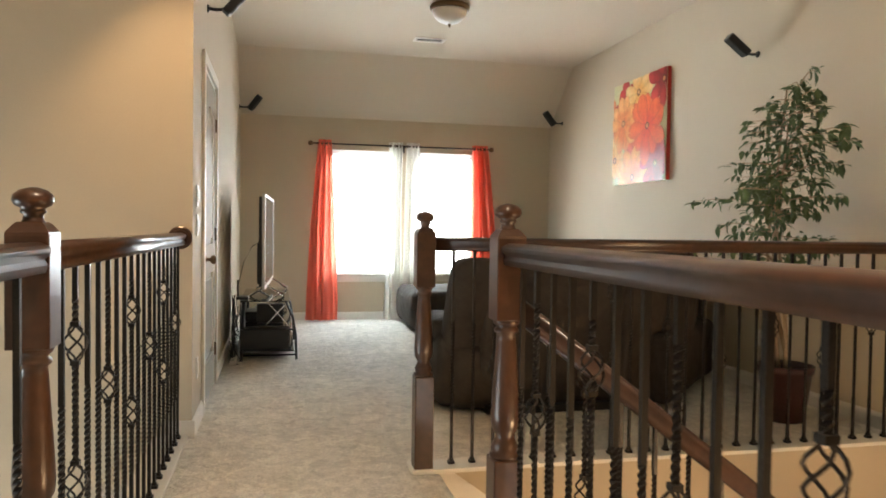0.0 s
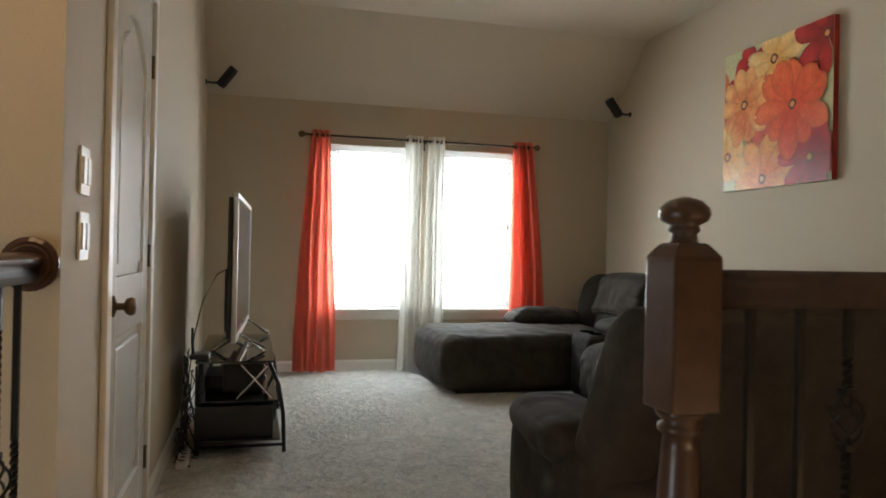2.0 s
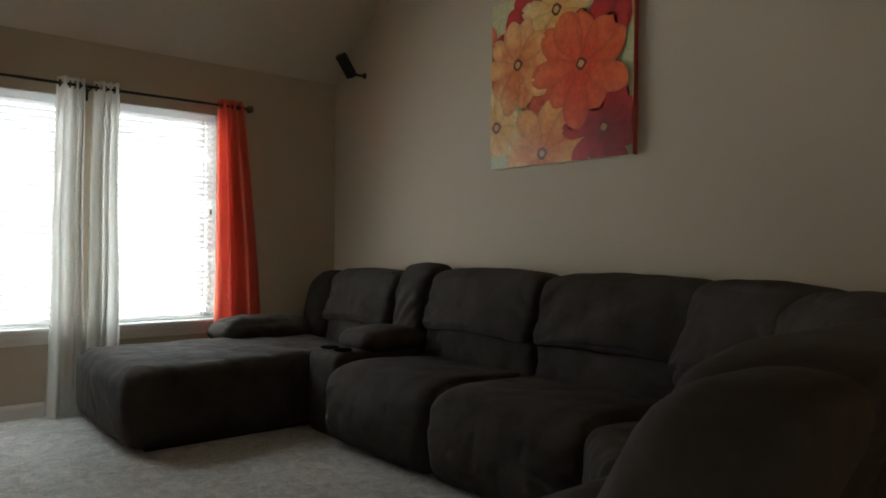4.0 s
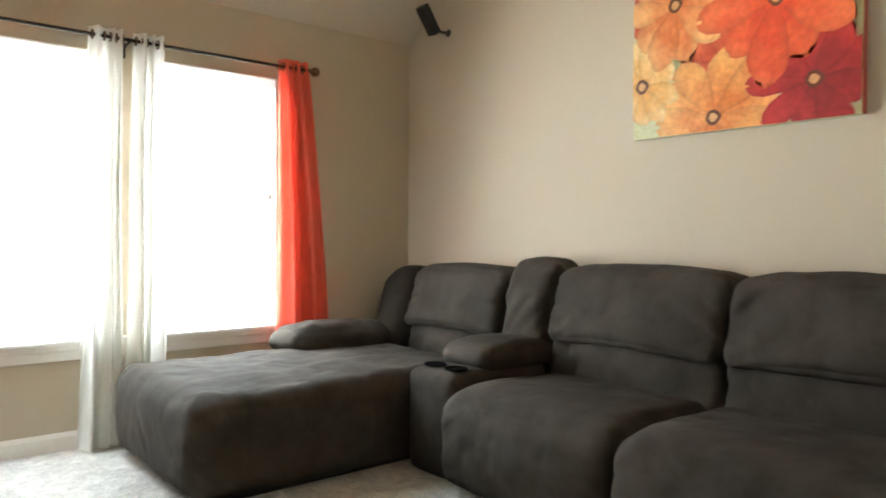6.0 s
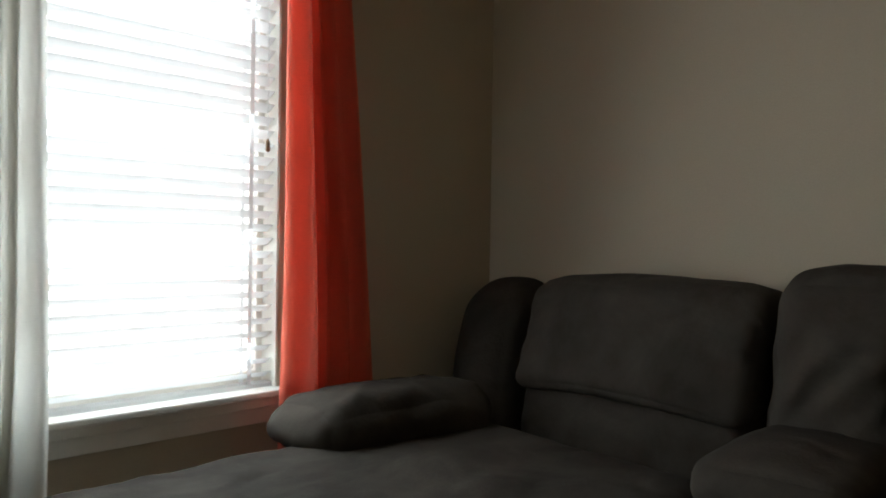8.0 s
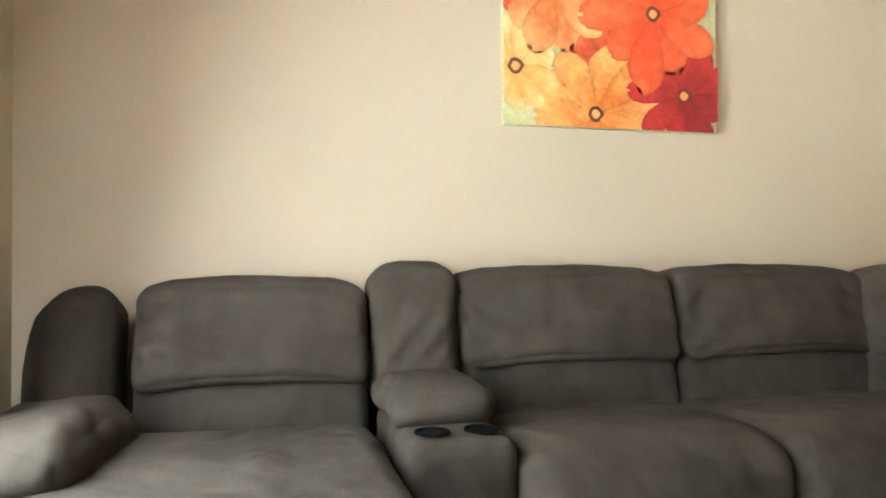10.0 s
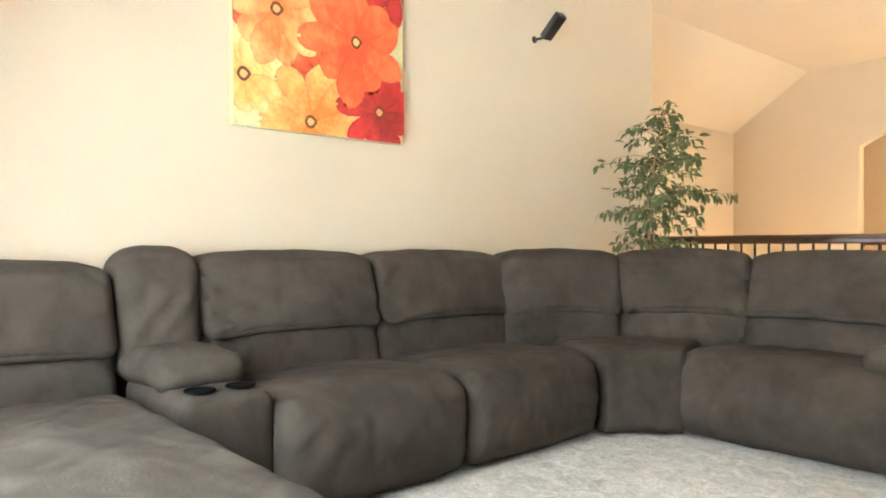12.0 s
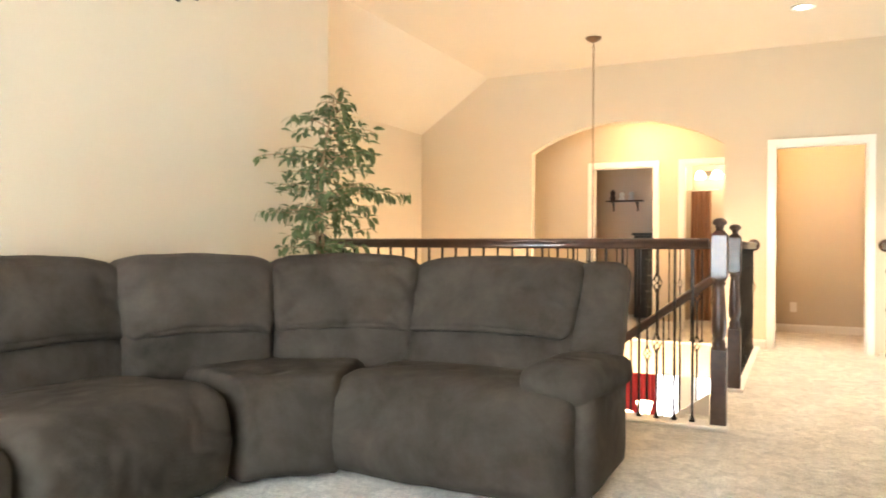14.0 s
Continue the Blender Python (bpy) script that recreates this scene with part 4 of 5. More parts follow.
def picture():
    W, H, T = 1.03, 1.0, 0.035
    e = empty("canvas_painting", XE - T - 0.004, 6.325, 1.57)
    # u runs from the window side of the picture to the stair side
    part("canvas", box(0, T, -W / 2, W / 2, 0, H, 0.003), paint("painted_ground", (0.50, 0.50, 0.27), (0.27, 0.38, 0.25)), e)
    part("painted_edge", box(-0.0004, T + 0.0004, -W / 2 - 0.001, -W / 2 + 0.0004, 0.002, H - 0.002), paint("painted_red_edge", (0.35, 0.03, 0.02), (0.45, 0.05, 0.02)), e)
    kinds = {"coral": ((0.58, 0.06, 0.02), (0.70, 0.15, 0.05)), "red": ((0.20, 0.012, 0.012), (0.46, 0.028, 0.024)), "gold": ((0.58, 0.16, 0.03), (0.76, 0.40, 0.13)),
             "cream": ((0.66, 0.34, 0.09), (0.78, 0.60, 0.29)), "peach": ((0.56, 0.15, 0.04), (0.79, 0.46, 0.19)), "rust": ((0.45, 0.05, 0.02), (0.66, 0.17, 0.06))}
    paints = {k: paint("painted_" + k, *v) for k, v in kinds.items()}
    heart = paint("painted_heart", (0.10, 0.03, 0.01), (0.16, 0.05, 0.015))
    disc = paint("painted_disc", (0.56, 0.30, 0.13), (0.46, 0.22, 0.09))
    rnd = random.Random(5)
    flowers = [("rust", 0.02, 0.66, 0.20, 8, 0.1, 0), ("red", 0.29, 0.74, 0.27, 9, 0.3, 0), ("cream", 0.50, 0.86, 0.24, 9, 0.1, 1), ("red", 0.50, 0.47, 0.22, 8, 0.5, 0), ("red", 0.95, 0.90, 0.25, 7, 0.2, 1),
               ("rust", 0.45, 0.30, 0.22, 8, 0.2, 0), ("gold", 0.41, 0.06, 0.32, 10, 0.2, 1), ("cream", 0.05, 0.25, 0.21, 9, 0.4, 1), ("peach", 0.22, 0.60, 0.27, 10, 0.0, 1), ("red", 0.83, 0.16, 0.25, 9, 0.25, 1), ("coral", 0.68, 0.52, 0.33, 10, 0.15, 1)]
    for layer, (kind, u, v, reach, count, first, hearted) in enumerate(flowers):
        bm = bmesh.new()
        lay, across = bm.verts.layers.float.new("reach"), bm.verts.layers.float.new("across")
        lift = -0.0010 * (layer + 1)
        order = list(range(0, count, 2)) + list(range(1, count, 2))
        for step, k in enumerate(order):
            a = first + 2 * math.pi * k / count + rnd.uniform(-0.12, 0.12)
            ln = reach * rnd.uniform(0.84, 1.12)
            wd = reach * rnd.uniform(0.23, 0.31)
            bend = rnd.uniform(-0.15, 0.15)
            spine = [(0.0, 0.06), (0.2, 0.42), (0.45, 0.86), (0.7, 1.0), (0.86, 0.84), (0.96, 0.5), (1.0, 0.12)]
            rows = []
            for r, s in spine:
                row = []
                for q in (-1, -0.72, 0, 0.72, 1):
                    r2 = r * ln * (1 + (0.04 * math.sin(9 * q + k) if r > 0.8 else 0))
                    s2 = s * q * wd + bend * r * r * ln
                    uu = u + (r2 * math.cos(a) - s2 * math.sin(a))
                    vv = v + (r2 * math.sin(a) + s2 * math.cos(a))
                    p = bm.verts.new((lift - 0.00006 * step, W / 2 - min(1, max(0, uu)) * W, min(1, max(0, vv)) * H))
                    p[lay], p[across] = r, max(abs(q), (r - 0.8) / 0.2 if r > 0.8 else 0)
                    row.append(p)
                rows.append(row)
            for ra, rb in zip(rows, rows[1:]):
                for i in range(4):
                    bm.faces.new([ra[i], ra[i + 1], rb[i + 1], rb[i]])
        part("painted_flower", bm, paints[kind], e)
        if hearted:
            for r, mat, extra in ((0.036, heart, 0.0007), (0.020, disc, 0.0008)):
                bm = bmesh.new()
                pts = [bm.verts.new((lift - extra, min(W / 2, max(-W / 2, W / 2 - u * W + r * (1 + 0.14 * math.sin(5 * q)) * math.cos(q * math.pi / 9))), max(0, min(H, v * H + r * math.sin(q * math.pi / 9))))) for q in range(18)]
                bm.faces.new(pts)
                part("painted_centre", bm, mat, e)
    tagged(e, "square canvas painting of red, orange and cream flowers on the wall", "painting")


picture()

# ---- speakers on wall brackets ----
def speaker(x, y, z, side, swing, label, tilt=40):
    """side: the way out of the wall along x; swing: degrees the box turns towards the room's middle."""
    e = empty("wall_speaker", x, y, z, 0 if side > 0 else 180)
    part("wall_plate", placed(lathe([(0.024, 0), (0.024, 0.006), (0.016, 0.012)], 16), 0, 0, 0, tilt_y=90), BLACK, e)
    part("arm", tube([(0.008, 0, 0), (0.05, 0, -0.004), (0.09, 0, 0.0), (0.115, 0, 0.02)], 0.010, 8), BLACK, e)
    bm = rounded(0.056, 0.078, 0.195, 0.010, 0, 5)
    bmesh.ops.transform(bm, matrix=pose(0.168, 0, 0.052, 0, 0, swing) @ pose(0, 0, 0, 0, tilt, 0), verts=bm.verts)
    part("cabinet", bm, BLACK, e)
    bm = box(0.027, 0.030, -0.033, 0.033, -0.088, 0.088, 0.002)
    bmesh.ops.transform(bm, matrix=pose(0.168, 0, 0.052, 0, 0, swing) @ pose(0, 0, 0, 0, tilt, 0), verts=bm.verts)
    part("grille", bm, IRON, e, "black cloth grille")
    tagged(e, label, "speaker", "surround speakers")


speaker(XW, 8.42, 2.44, 1, -20, "small black speaker on a wall bracket beside the window")
speaker(XW, 4.72, 2.44, 1, 10, "small black speaker on a wall bracket above the door")
speaker(XE, 8.30, 2.41, -1, 8, "small black speaker on a wall bracket near the window corner")
speaker(XE, 4.644, 2.40, -1, -5, "small black speaker on a wall bracket above the tree", 52)

# ---- ceiling fixtures ----
def ceiling_lamp():
    e = empty("ceiling_lamp", 1.508, 6.13, TOP)
    part("rim", lathe([(0.165, 0.0), (0.172, -0.010), (0.172, -0.034), (0.160, -0.046), (0.150, -0.046), (0.148, -0.030)], 32), BRASS, e, "bronze rim", True)
    part("shade", lathe([(0.150, -0.040), (0.146, -0.070), (0.128, -0.105), (0.095, -0.135), (0.050, -0.153), (0.012, -0.158)], 32), FROST, e, "frosted white glass bowl", True)
    part("finial", lathe([(0.012, -0.156), (0.014, -0.164), (0.008, -0.172), (0.010, -0.180), (0.003, -0.188)], 14), BRASS, e, "", True)
    tagged(e, "flush ceiling lamp with a frosted bowl and bronze rim, unlit", "ceiling lamp")


ceiling_lamp()


def ceiling_vent():
    e = empty("ceiling_vent", 1.57, 7.27, TOP)
    part("backing", box(-0.13, 0.13, -0.045, 0.045, -0.003, -0.001), BLACK, e)
    bm = bmesh.new()
    for b in ((-0.16, 0.16, -0.08, -0.05), (-0.16, 0.16, 0.05, 0.08), (-0.16, -0.13, -0.05, 0.05), (0.13, 0.16, -0.05, 0.05)):
        add_box(bm, *b, -0.010, -0.001, 0.002)
    part("frame", bm, WHITE, e)
    for i in range(13):
        x = -0.12 + 0.02 * i
        part("slat", placed(box(-0.0012, 0.0012, -0.05, 0.05, -0.012, 0.0), x, 0, -0.003, tilt_y=35), WHITE, e)
    tagged(e, "white metal air vent in the ceiling", "vent")


ceiling_vent()


def can_lamp(x, y):
    e = empty("recessed_lamp", x, y, TOP)
    part("trim_ring", lathe([(0.072, -0.001), (0.098, -0.001), (0.100, -0.006), (0.074, -0.010), (0.072, -0.004)], 28), WHITE, e, "white trim ring", True)
    part("lens", lathe([(0.0715, -0.002), (0.06, -0.004), (0.002, -0.0045)], 24), CAN_GLOW, e, "glowing lens")
    tagged(e, "round recessed ceiling lamp with a white ring, lit", "ceiling lamp", "recessed lamps")


can_lamp(0.31, 0.885)
can_lamp(-0.40, 3.47)


def chandelier():
    x, y, z = 2.11, 0.743, -0.62
    e = empty("chandelier", x, y, TOP)
    d = z - TOP
    part("canopy", lathe([(0.010, -0.045), (0.030, -0.040), (0.070, -0.016), (0.078, 0.0)], 24), BRASS, e, "bronze ceiling canopy", True)
    bm = bmesh.new()
    n = int((-d - 0.35) / 0.034)
    for i in range(n):
        zz = -0.05 - 0.034 * i
        c, s = (1, 0) if i % 2 else (0, 1)
        ring = [(0.010 * math.cos(2 * math.pi * q / 8) * c, 0.010 * math.cos(2 * math.pi * q / 8) * s, zz - 0.02 + 0.022 * math.sin(2 * math.pi * q / 8)) for q in range(9)]
        tube(ring, 0.0028, 4, bm)
    part("chain", bm, BRASS, e, "bronze chain")
    part("stem", lathe([(0.010, d + 0.36), (0.016, d + 0.30), (0.040, d + 0.22), (0.020, d + 0.12), (0.050, d + 0.02), (0.060, d - 0.06), (0.026, d - 0.12), (0.010, d - 0.20)], 18), BRASS, e, "", True)
    for k in range(6):
        a = 2 * math.pi * k / 6 + 0.35
        c, s = math.cos(a), math.sin(a)
        pts = [(c * r, s * r, d + h) for r, h in ((0.04, 0.0), (0.16, -0.10), (0.32, -0.13), (0.46, -0.06), (0.50, 0.02))]
        arm = part("arm", tube(pts, 0.010, 8), BRASS, e)
        cup = lathe([(0.020, 0.0), (0.045, 0.03), (0.062, 0.08), (0.078, 0.14), (0.074, 0.14), (0.058, 0.08), (0.040, 0.035), (0.004, 0.012)], 18)
        part("shade", placed(cup, c * 0.50, s * 0.50, d + 0.02), SHADE, arm, "lit frosted glass tulip shade", True)
    tagged(e, "bronze chandelier with lit tulip shades hanging over the stairwell", "chandelier")


chandelier()

# ---- television and its stand ----
def television():
    e = empty("television", -0.005, 6.87, 0.505, -2.5)
    w, h = 1.36, 0.80
    bm = bmesh.new()
    for b in ((-w / 2, w / 2, 0.075, 0.105), (-w / 2, w / 2, 0.075 + h - 0.025, 0.075 + h), (-w / 2, -w / 2 + 0.025, 0.105, 0.05 + h), (w / 2 - 0.025, w / 2, 0.105, 0.05 + h)):
        add_box(bm, -0.012, 0.014, b[0], b[1], b[2], b[3], 0.003)
    part("bezel", bm, SILVER, e, "thin silver bezel")
    part("screen", box(-0.010, 0.008, -w / 2 + 0.024, w / 2 - 0.024, 0.104, 0.052 + h), SCREEN, e, "dark glossy screen")
    part("back", rounded(0.030, w * 0.97, h * 0.95, 0.012, 0, 5), BLACK, e).location = (-0.028, 0, 0.075 + h / 2)
    part("back_box", rounded(0.04, w * 0.6, h * 0.45, 0.015, 0, 5), BLACK, e).location = (-0.055, 0, 0.28)
    for y in (-0.42, 0.42):
        part("foot", tube([(0.16, y - 0.10, 0.006), (0.02, y, 0.09), (-0.13, y + 0.08, 0.006)], 0.008, 8), CHROME, e, "chrome splayed foot")
        part("foot", tube([(0.16, y + 0.08, 0.006), (0.02, y + 0.02, 0.09), (-0.13, y - 0.06, 0.006)], 0.008, 8), CHROME, e, "chrome splayed foot")
    tagged(e, "large flat television with a silver bezel, off, on a black stand", "television")


television()


def tv_stand():
    e = empty("tv_stand", 0, 6.70, 0)
    for z, x0, x1, y in ((0.485, -0.22, 0.18, 0.60), (0.27, -0.20, 0.20, 0.55), (0.07, -0.20, 0.22, 0.57)):
        part("shelf", rounded(x1 - x0, 2 * y, 0.014, 0.006, 0, 5), DARKGLASS, e, "smoked black glass shelf").location = ((x0 + x1) / 2, 0, z + 0.008)
    for y in (-0.53, 0.53):
        part("leg", tube([(0.15, y, 0.49), (0.205, y, 0.36), (0.232, y, 0.20), (0.240, y, 0.0)], 0.011, 8), BLACK, e)
        part("leg", tube([(-0.19, y, 0.49), (-0.20, y, 0.25), (-0.205, y, 0.0)], 0.013, 8), BLACK, e)
        part("side_rail", tube([(-0.20, y, 0.245), (0.0, y, 0.255), (0.222, y, 0.25)], 0.008, 8), BLACK, e)
        part("side_rail", tube([(-0.20, y, 0.04), (0.238, y, 0.04)], 0.008, 8), BLACK, e)
        for s in (-1, 1):
            part("brace", tube([(0.08 - 0.07 * s, y, 0.47), (0.08 + 0.09 * s, y, 0.29)], 0.007, 8), CHROME, e, "polished steel cross brace")
    part("back_panel", box(-0.222, -0.212, -0.50, 0.50, 0.10, 0.46, 0.003), BLACK, e)
    tagged(e, "black metal and smoked glass television stand with curved legs", "tv stand")


tv_stand()


def device(name, x, y, z, sx, sy, sz, label, cat):
    e = empty(name, x, y, z)
    part("case", rounded(sx, sy, sz, 0.008, 0, 5), BLACK, e).location = (0, 0, sz / 2 + 0.004)
    part("front_panel", box(sx / 2, sx / 2 + 0.003, -sy / 2 + 0.01, sy / 2 - 0.01, 0.012, sz - 0.006, 0.001), DARKGLASS, e)
    part("button", placed(lathe([(0.012, 0), (0.012, 0.008), (0.010, 0.010)], 14), sx / 2 + 0.003, sy / 2 - 0.06, sz / 2, tilt_y=90), CHROME, e, "chrome knob")
    tagged(e, label, cat)


device("receiver", -0.01, 6.80, 0.085, 0.40, 0.46, 0.155, "black audio receiver on the stand's bottom shelf", "receiver")
device("media_player", 0.0, 7.02, 0.285, 0.26, 0.36, 0.055, "flat black media player on the middle shelf", "media player")
device("game_console", 0.02, 6.38, 0.285, 0.22, 0.10, 0.16, "small black box standing on the middle shelf", "electronics")

device("cable_box", -0.02, 6.34, 0.085, 0.40, 0.40, 0.17, "large black box on the stand's bottom shelf", "electronics")
device("disc_player", -0.04, 6.62, 0.285, 0.30, 0.34, 0.08, "black disc player on the middle shelf", "electronics")


def router():
    e = empty("router", -0.20, 6.20, 0.500)
    part("case", rounded(0.10, 0.14, 0.028, 0.010, 0, 5), BLACK, e).location = (0, 0, 0.018)
    part("antenna", tube([(-0.03, -0.05, 0.02), (-0.035, -0.055, 0.10), (-0.036, -0.055, 0.17)], [0.007, 0.008, 0.006], 8), BLACK, e)
    tagged(e, "black wireless router with an upright antenna on the stand", "router")


router()


def cable(points, label, r=0.004):
    e = part("cable", tube(points, r, 6), BLACK if r > 0.003 else IRON, None, "", True)
    tagged(e, label, "cable")


rnd = random.Random(9)
for k in range(9):
    y = 6.14 + 0.05 * rnd.random() + 0.03 * k
    pts = [(-0.27 - 0.02 * rnd.random(), y + 0.05 * math.sin(i * 1.3 + k), max(0.008, 0.5 - i * 0.062 + 0.02 * math.sin(i * 2 + k))) for i in range(9)]
    pts[-1] = (-0.30 + 0.03 * rnd.random(), y - 0.1, 0.006)
    pts.append((-0.24 + 0.05 * rnd.random(), y - 0.16 - 0.05 * rnd.random(), 0.006))
    cable(pts, "thin black cable hanging behind the television stand", 0.0035)
cable([(-0.06, 6.35, 0.98), (-0.13, 6.35, 0.94), (-0.20, 6.36, 0.80), (-0.24, 6.36, 0.62), (-0.265, 6.36, 0.40), (-0.27, 6.34, 0.006)], "thin black cable running down from the television", 0.0035)
for k in range(5):
    x, y, z = -0.285 + 0.012 * k, 6.02 + 0.045 * k, 0.10 + 0.055 * k
    loop = [(x + 0.012 * math.sin(3 * q + k), y + (0.05 + 0.008 * k) * math.cos(q * math.pi / 7), max(0.006, z + (0.085 + 0.01 * k) * math.sin(q * math.pi / 7))) for q in range(15)]
    loop += [(x + 0.02, y + 0.10, max(0.006, z - 0.08)), (x + 0.05, y + 0.16, 0.006)]
    cable(loop, "slack loop of cable hanging beside the television stand", 0.0045 if k % 2 else 0.003)
strip = empty("power_strip", -0.26, 6.06, 0)
part("case", rounded(0.055, 0.26, 0.035, 0.008, 0, 5), PLASTIC, strip).location = (0, 0, 0.0185)
for k in range(4):
    part("socket", box(-0.012, 0.012, -0.10 + 0.06 * k, -0.076 + 0.06 * k, 0.035, 0.0375), BLACK, strip)
tagged(strip, "white plastic power strip lying behind the television stand", "power strip")
cable([(XE - 0.012, 4.52, 0.36), (XE - 0.03, 4.45, 0.30), (XE - 0.03, 4.40, 0.12), (XE - 0.03, 4.36, 0.006), (3.32, 4.25, 0.006)], "thin black power cable from the outlet to the sofa", 0.0035)

# ---- the potted tree ----
def ficus():
    x, y = 3.03, 3.75
    e = empty("potted_tree", x, y, 0)
    part("pot", lathe([(0.105, 0.0), (0.112, 0.01), (0.148, 0.285), (0.160, 0.290), (0.162, 0.330), (0.150, 0.334), (0.146, 0.300), (0.140, 0.29), (0.01, 0.285)], 32), POT, e, "dark oxblood-red pot with a rim", True)
    part("soil", lathe([(0.141, 0.288), (0.10, 0.300), (0.004, 0.305)], 20), SOIL, e)
    rnd = random.Random(21)
    tips = []
    stems = []
    for k in range(3):
        a = 2 * math.pi * k / 3
        pts = []
        for i in range(9):
            t = i / 8
            pts.append((0.035 * math.cos(a + 4.5 * t) * (1 - 0.3 * t) + 0.02 * t * math.cos(a), 0.035 * math.sin(a + 4.5 * t) * (1 - 0.3 * t) + 0.17 * min(1, 1.6 * t) - 0.20 * max(0, (1.25 + 0.22 * k) * t - 0.82), 0.28 + (1.25 + 0.22 * k) * t))
        stems.append(pts)
        part("trunk", tube(pts, [0.014 - 0.009 * i / 8 for i in range(9)], 7), BARK, e, "pale slender stem", True)
    leaves = []
    outline = ((0.85, 0.26), (1.0, 0.34), (1.16, 0.44), (1.28, 0.34), (1.45, 0.54), (1.60, 0.36), (1.74, 0.44), (1.86, 0.22), (1.98, 0.12), (2.2, 0.08))
    def reach(z):
        for (z0, r0), (z1, r1) in zip(outline, outline[1:]):
            if z0 <= z <= z1:
                return r0 + (r1 - r0) * (z - z0) / (z1 - z0)
        return 0.1
    for i in range(68):
        z = 0.95 + 1.05 * (i / 67) ** 0.95 + rnd.uniform(-0.05, 0.05)
        a = i * 2.399 + rnd.uniform(-0.3, 0.3)
        r = reach(z) * rnd.uniform(0.55, 1.08)
        r *= 1.22 if math.sin(a) > 0.3 else 0.95
        r = min(r, 0.36 / max(0.05, math.cos(a))) if math.cos(a) > 0 else r
        z0 = z - 0.16 * r - 0.02
        oy = 0.12 - 0.20 * max(0, z - 1.1)
        rise = rnd.choice((rnd.uniform(-0.06, 0.12), rnd.uniform(0.1, 0.3)))
        pts = []
        for j in range(6):
            t = j / 5
            pts.append(Vector((r * t * math.cos(a + 0.25 * math.sin(3 * t + i)), r * t * math.sin(a + 0.25 * math.sin(3 * t + i)) + oy, z0 + rise * t * (1 - 0.75 * t))))
        part("branch", tube(pts, [0.0045, 0.004, 0.0034, 0.0028, 0.0022, 0.0014], 5), BARK, e, "", True)
        n = max(10, int(r * 60))
        for j in range(n):
            t = 0.15 + 0.85 * (j + rnd.random() * 0.6) / n
            k = min(4, int(t * 5))
            p = pts[k].lerp(pts[k + 1], t * 5 - k) if t < 1 else pts[5]
            p = p + Vector((rnd.uniform(-0.03, 0.03), rnd.uniform(-0.03, 0.03), rnd.uniform(-0.055, 0.04))) * (1.3 - t)
            leaves.append((p, a + rnd.choice((-1, 1)) * rnd.uniform(0.3, 1.5), rnd.uniform(-78, 25), rnd.uniform(-45, 45), rnd.uniform(0.58, 1.05)))
    def leaf_bm(bm, m):
        L, Wd = 0.080, 0.0175
        rows = [(0.0, 0.0, 0), (0.18, 0.62, -0.002), (0.42, 1.0, -0.004), (0.70, 0.72, -0.010), (1.0, 0.0, -0.022)]
        mid = [bm.verts.new(m @ Vector((t * L, 0, dz))) for t, w, dz in rows]
        lf = [bm.verts.new(m @ Vector((t * L, w * Wd, dz + 0.005 * w))) for t, w, dz in rows[1:4]]
        rt = [bm.verts.new(m @ Vector((t * L, -w * Wd, dz + 0.005 * w))) for t, w, dz in rows[1:4]]
        for s in (lf, rt):
            bm.faces.new([mid[0], s[0], mid[1]])
            bm.faces.new([mid[1], s[0], s[1], mid[2]])
            bm.faces.new([mid[2], s[1], s[2], mid[3]])
            bm.faces.new([mid[3], s[2], mid[4]])
    bm = bmesh.new()
    leaf_bm(bm, Matrix.Identity(4))
    me = bpy.data.meshes.new("leaf")
    bm.to_mesh(me)
    bm.free()
    me.materials.append(LEAF)
    rest = bmesh.new()
    rnd.shuffle(leaves)
    for i, (p, yaw, droop, roll, size) in enumerate(leaves):
        m = Matrix.Translation(p) @ Matrix.Rotation(yaw, 4, "Z") @ Matrix.Rotation(radians(-droop), 4, "Y") @ Matrix.Rotation(radians(roll), 4, "X") @ Matrix.Scale(size, 4)
        if i < 290:
            o = new("leaf", me)
            o.parent, o.matrix_local = e, m
        else:
            leaf_bm(rest, m)
    tagged(part("foliage", rest, LEAF, e, "small dark green pointed leaves"), kind="stuff")
    tagged(e, "slender green ficus tree in a dark red pot behind the sofa", "potted tree")


ficus()

# ---- rooms beyond the archway ----
def shelf():
    e = empty("wall_shelf", 2.675, -3.40, 1.70)
    part("board", box(-0.27, 0.27, 0, 0.14, 0, 0.022, 0.004), WOOD, e)
    for x in (-0.18, 0.18):
        part("bracket", extruded([(0.0, -0.14), (0.012, -0.14), (0.03, -0.07), (0.11, -0.012), (0.11, 0.0), (0.0, 0.0)], "yz", x - 0.01, x + 0.01), WOOD, e)
    tagged(e, "dark wooden wall shelf on two brackets in the bedroom", "shelf")
    for x, h, mat, what in ((2.86, 0.16, POT, "small dark red ornament on the shelf"), (2.72, 0.12, PLASTIC, "small white ornament on the shelf"), (2.58, 0.13, SILVER, "small silver-grey ornament on the shelf")):
        o = part("ornament", placed(lathe([(0.03, 0), (0.045, 0.02 * h / 0.12), (0.03, 0.5 * h), (0.042, 0.75 * h), (0.02, h)], 14), x, -3.33, 1.722), mat, None, "", True)
        tagged(o, what, "ornament")


shelf()


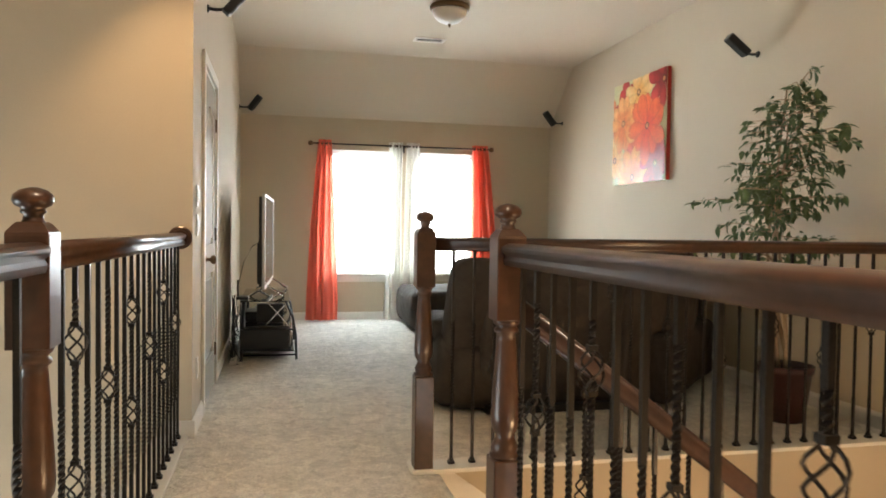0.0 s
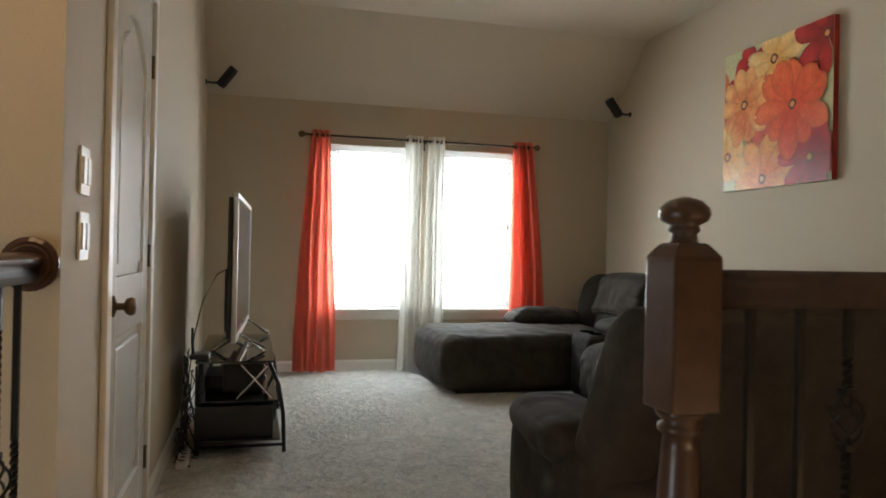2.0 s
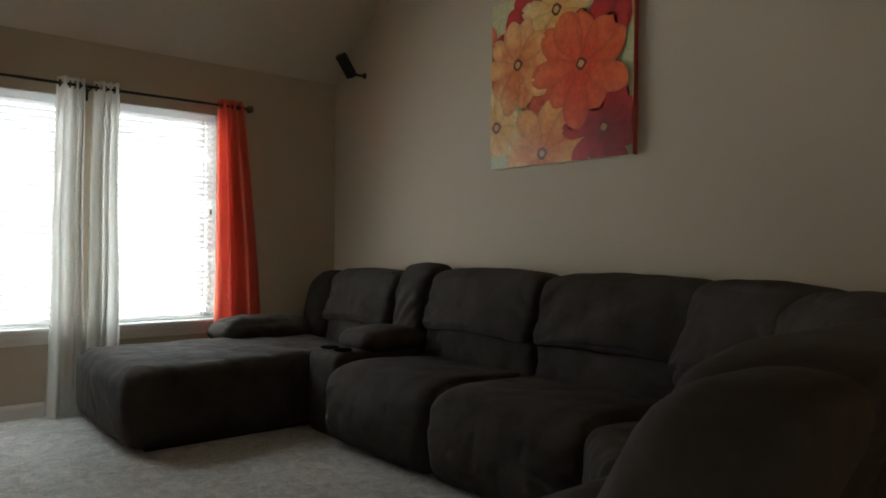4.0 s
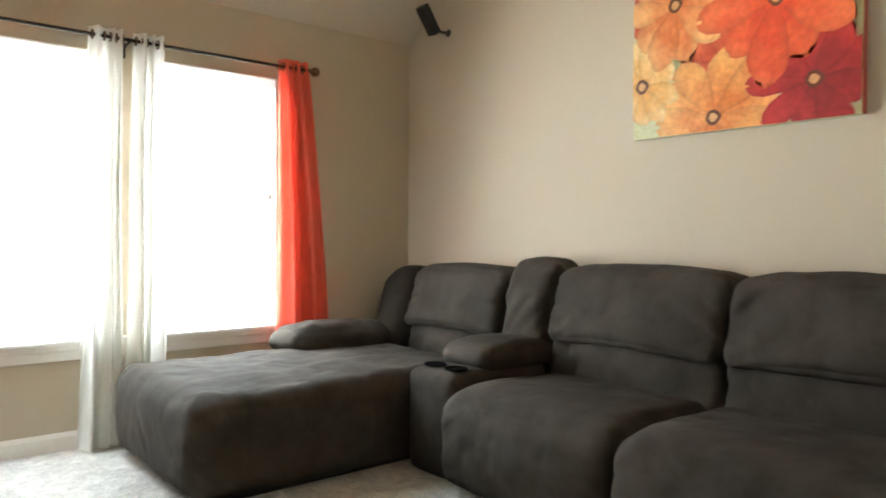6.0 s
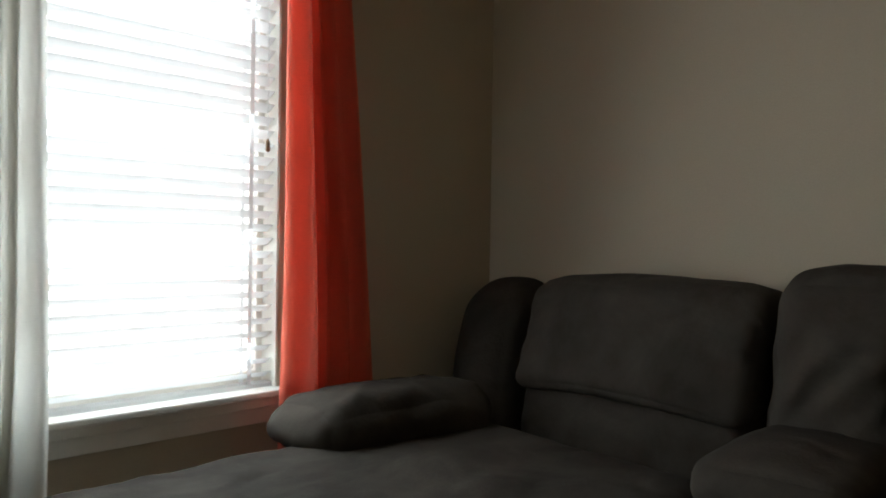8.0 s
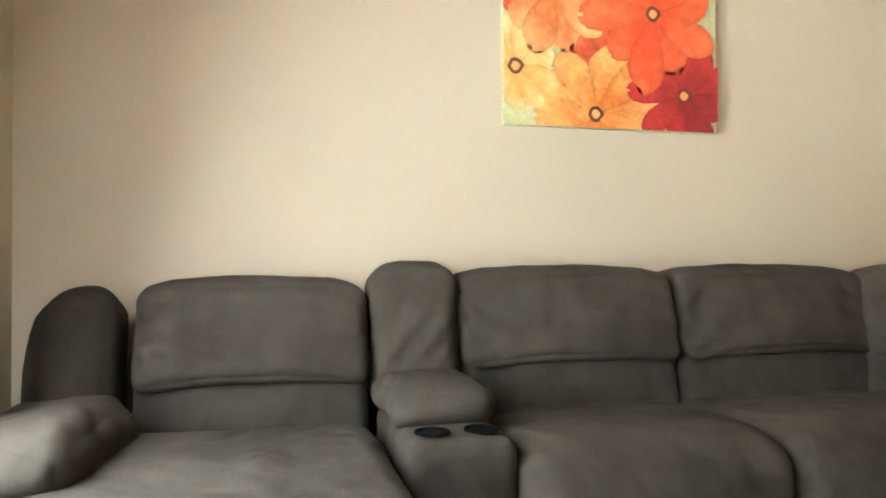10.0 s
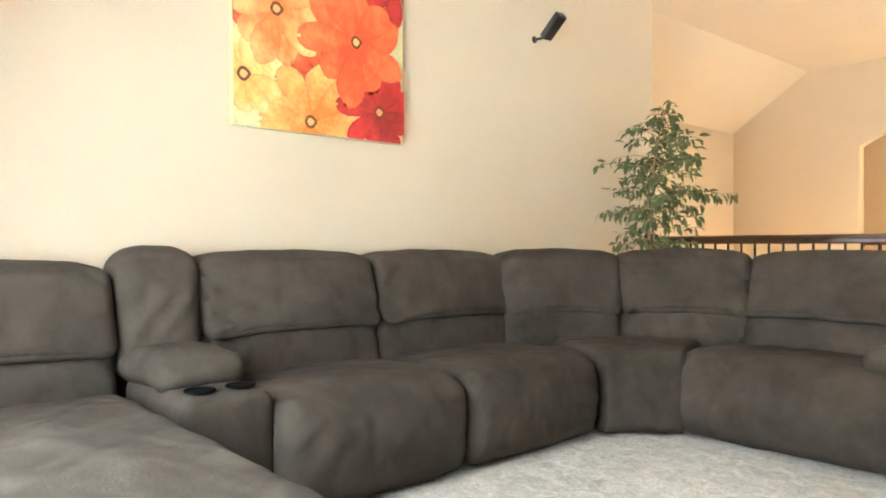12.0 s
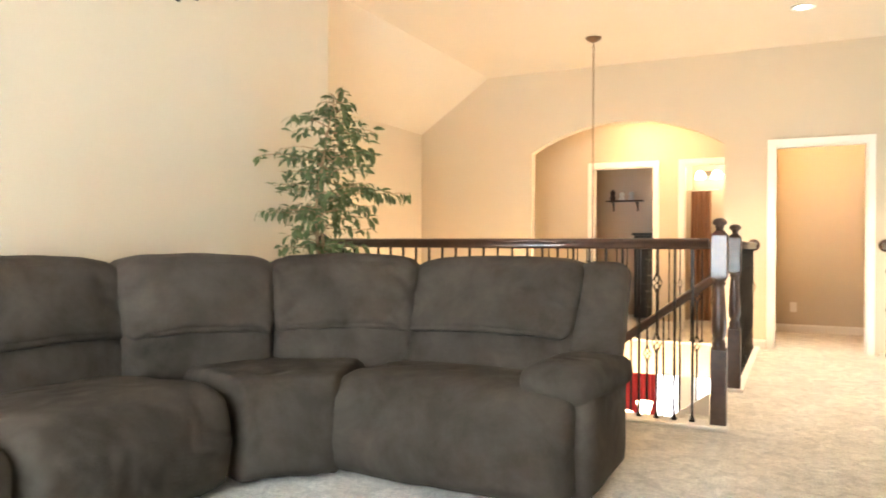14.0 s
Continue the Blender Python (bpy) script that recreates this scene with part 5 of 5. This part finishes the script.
def chest():
    e = empty("chest_of_drawers", 2.24, -3.16, 0)
    part("body", box(-0.22, 0.22, -0.235, 0.20, 0.0, 1.19, 0.006), BLACK, e)
    part("top", box(-0.25, 0.25, -0.238, 0.23, 1.19, 1.225, 0.006), BLACK, e)
    for i in range(5):
        d = part("drawer", box(-0.20, 0.20, 0.20, 0.215, 0.06 + i * 0.225, 0.265 + i * 0.225, 0.004), BLACK, e)
        part("handle", tube([(-0.05, 0.225, 0.165 + i * 0.225), (0.05, 0.225, 0.165 + i * 0.225)], 0.005, 6), CHROME, d, "small metal handle")
    tagged(e, "tall black chest of drawers against the bedroom wall", "dresser")


chest()


def vanity_light():
    e = empty("vanity_lamp", 1.38, -3.40, 2.08)
    part("bar", box(-0.30, 0.30, 0, 0.03, -0.04, 0.04, 0.006), CHROME, e)
    for x in (-0.22, 0.0, 0.22):
        part("shade", placed(lathe([(0.03, 0.06), (0.055, 0.03), (0.075, -0.06), (0.06, -0.06), (0.02, 0.03)], 16), x, 0.10, -0.02), SHADE, e, "lit frosted glass shade", True)
        part("arm", tube([(x, 0.02, 0), (x, 0.10, 0.05)], 0.008, 6), CHROME, e)
    tagged(e, "bathroom wall lamp with three lit glass shades", "wall lamp")


vanity_light()


def cloth(name, x0, x1, y, z0, z1, mat, label, folds=4):
    bm = bmesh.new()
    n = folds * 10
    rows = [[bm.verts.new((x0 + (x1 - x0) * i / n, y + 0.03 * math.sin(i / n * folds * 2 * math.pi), z)) for i in range(n + 1)] for z in (z1, (z0 + z1) / 2, z0)]
    for a, b in zip(rows, rows[1:]):
        for i in range(n):
            bm.faces.new([a[i], a[i + 1], b[i + 1], b[i]])
    e = empty(name, (x0 + x1) / 2, y, z1)
    o = part("panel", bm, mat, e, "", True)
    o.location = (-(x0 + x1) / 2, -y, -z1)
    part("rod", placed(tube([(-(x1 - x0) / 2 - 0.1, 0, 0.01), ((x1 - x0) / 2 + 0.1, 0, 0.01)], 0.009, 8), 0, 0, 0), PLASTIC, e)
    tagged(e, label, "curtain")


cloth("shower_curtain", 1.41, 1.68, -2.95, 0.005, 1.80, BROWNCLOTH, "reddish brown cloth curtain hanging in the bathroom")
cloth("curtain", 2.22, 2.95, -3.50, -2.6, -0.75, REDCLOTH, "deep red curtain beside the window of the storey below", 6)
for i, (a, b) in enumerate(((1.30, 1.72), (1.90, 2.75))):
    w = empty("window_%d" % (i + 3), (a + b) / 2, -3.66, -2.3)
    h = (b - a) / 2
    bm = bmesh.new()
    for q in ((-h, -h + 0.04, 0, 1.42), (h - 0.04, h, 0, 1.42), (-h + 0.04, h - 0.04, 0, 0.04), (-h + 0.04, h - 0.04, 1.38, 1.42)):
        add_box(bm, q[0], q[1], -0.03, 0.03, q[2], q[3], 0.004)
    part("window_frame", bm, WHITE, w)
    tagged(w, "white framed bright window of the storey below", "window", kind="structure")
structure("backdrop_lower", box(-2.0, 6.0, -5.05, -5.0, -4.0, 0.5), YARD, "bright outdoors behind the lower windows", "sky")
# glowing backdrop and frame of the unseen foyer window, added with its daylight
structure("backdrop_foyer", box(-5.55, -5.5, -1.0, 4.4, -3.5, 2.0), YARD, "glowing backdrop behind the added, unseen foyer window", "sky")
w = empty("window_5", -4.14, 1.7, -1.7)
bm = bmesh.new()
for q in ((-0.9, -0.85, 0, 2.0), (0.85, 0.9, 0, 2.0), (-0.85, 0.85, 0, 0.05), (-0.85, 0.85, 1.95, 2.0), (-0.02, 0.02, 0.05, 1.95)):
    add_box(bm, -0.03, 0.03, q[0], q[1], q[2], q[3], 0.004)
part("window_frame", bm, WHITE, w)
tagged(w, "white framed foyer window, out of view, added to admit daylight", "window", kind="structure")
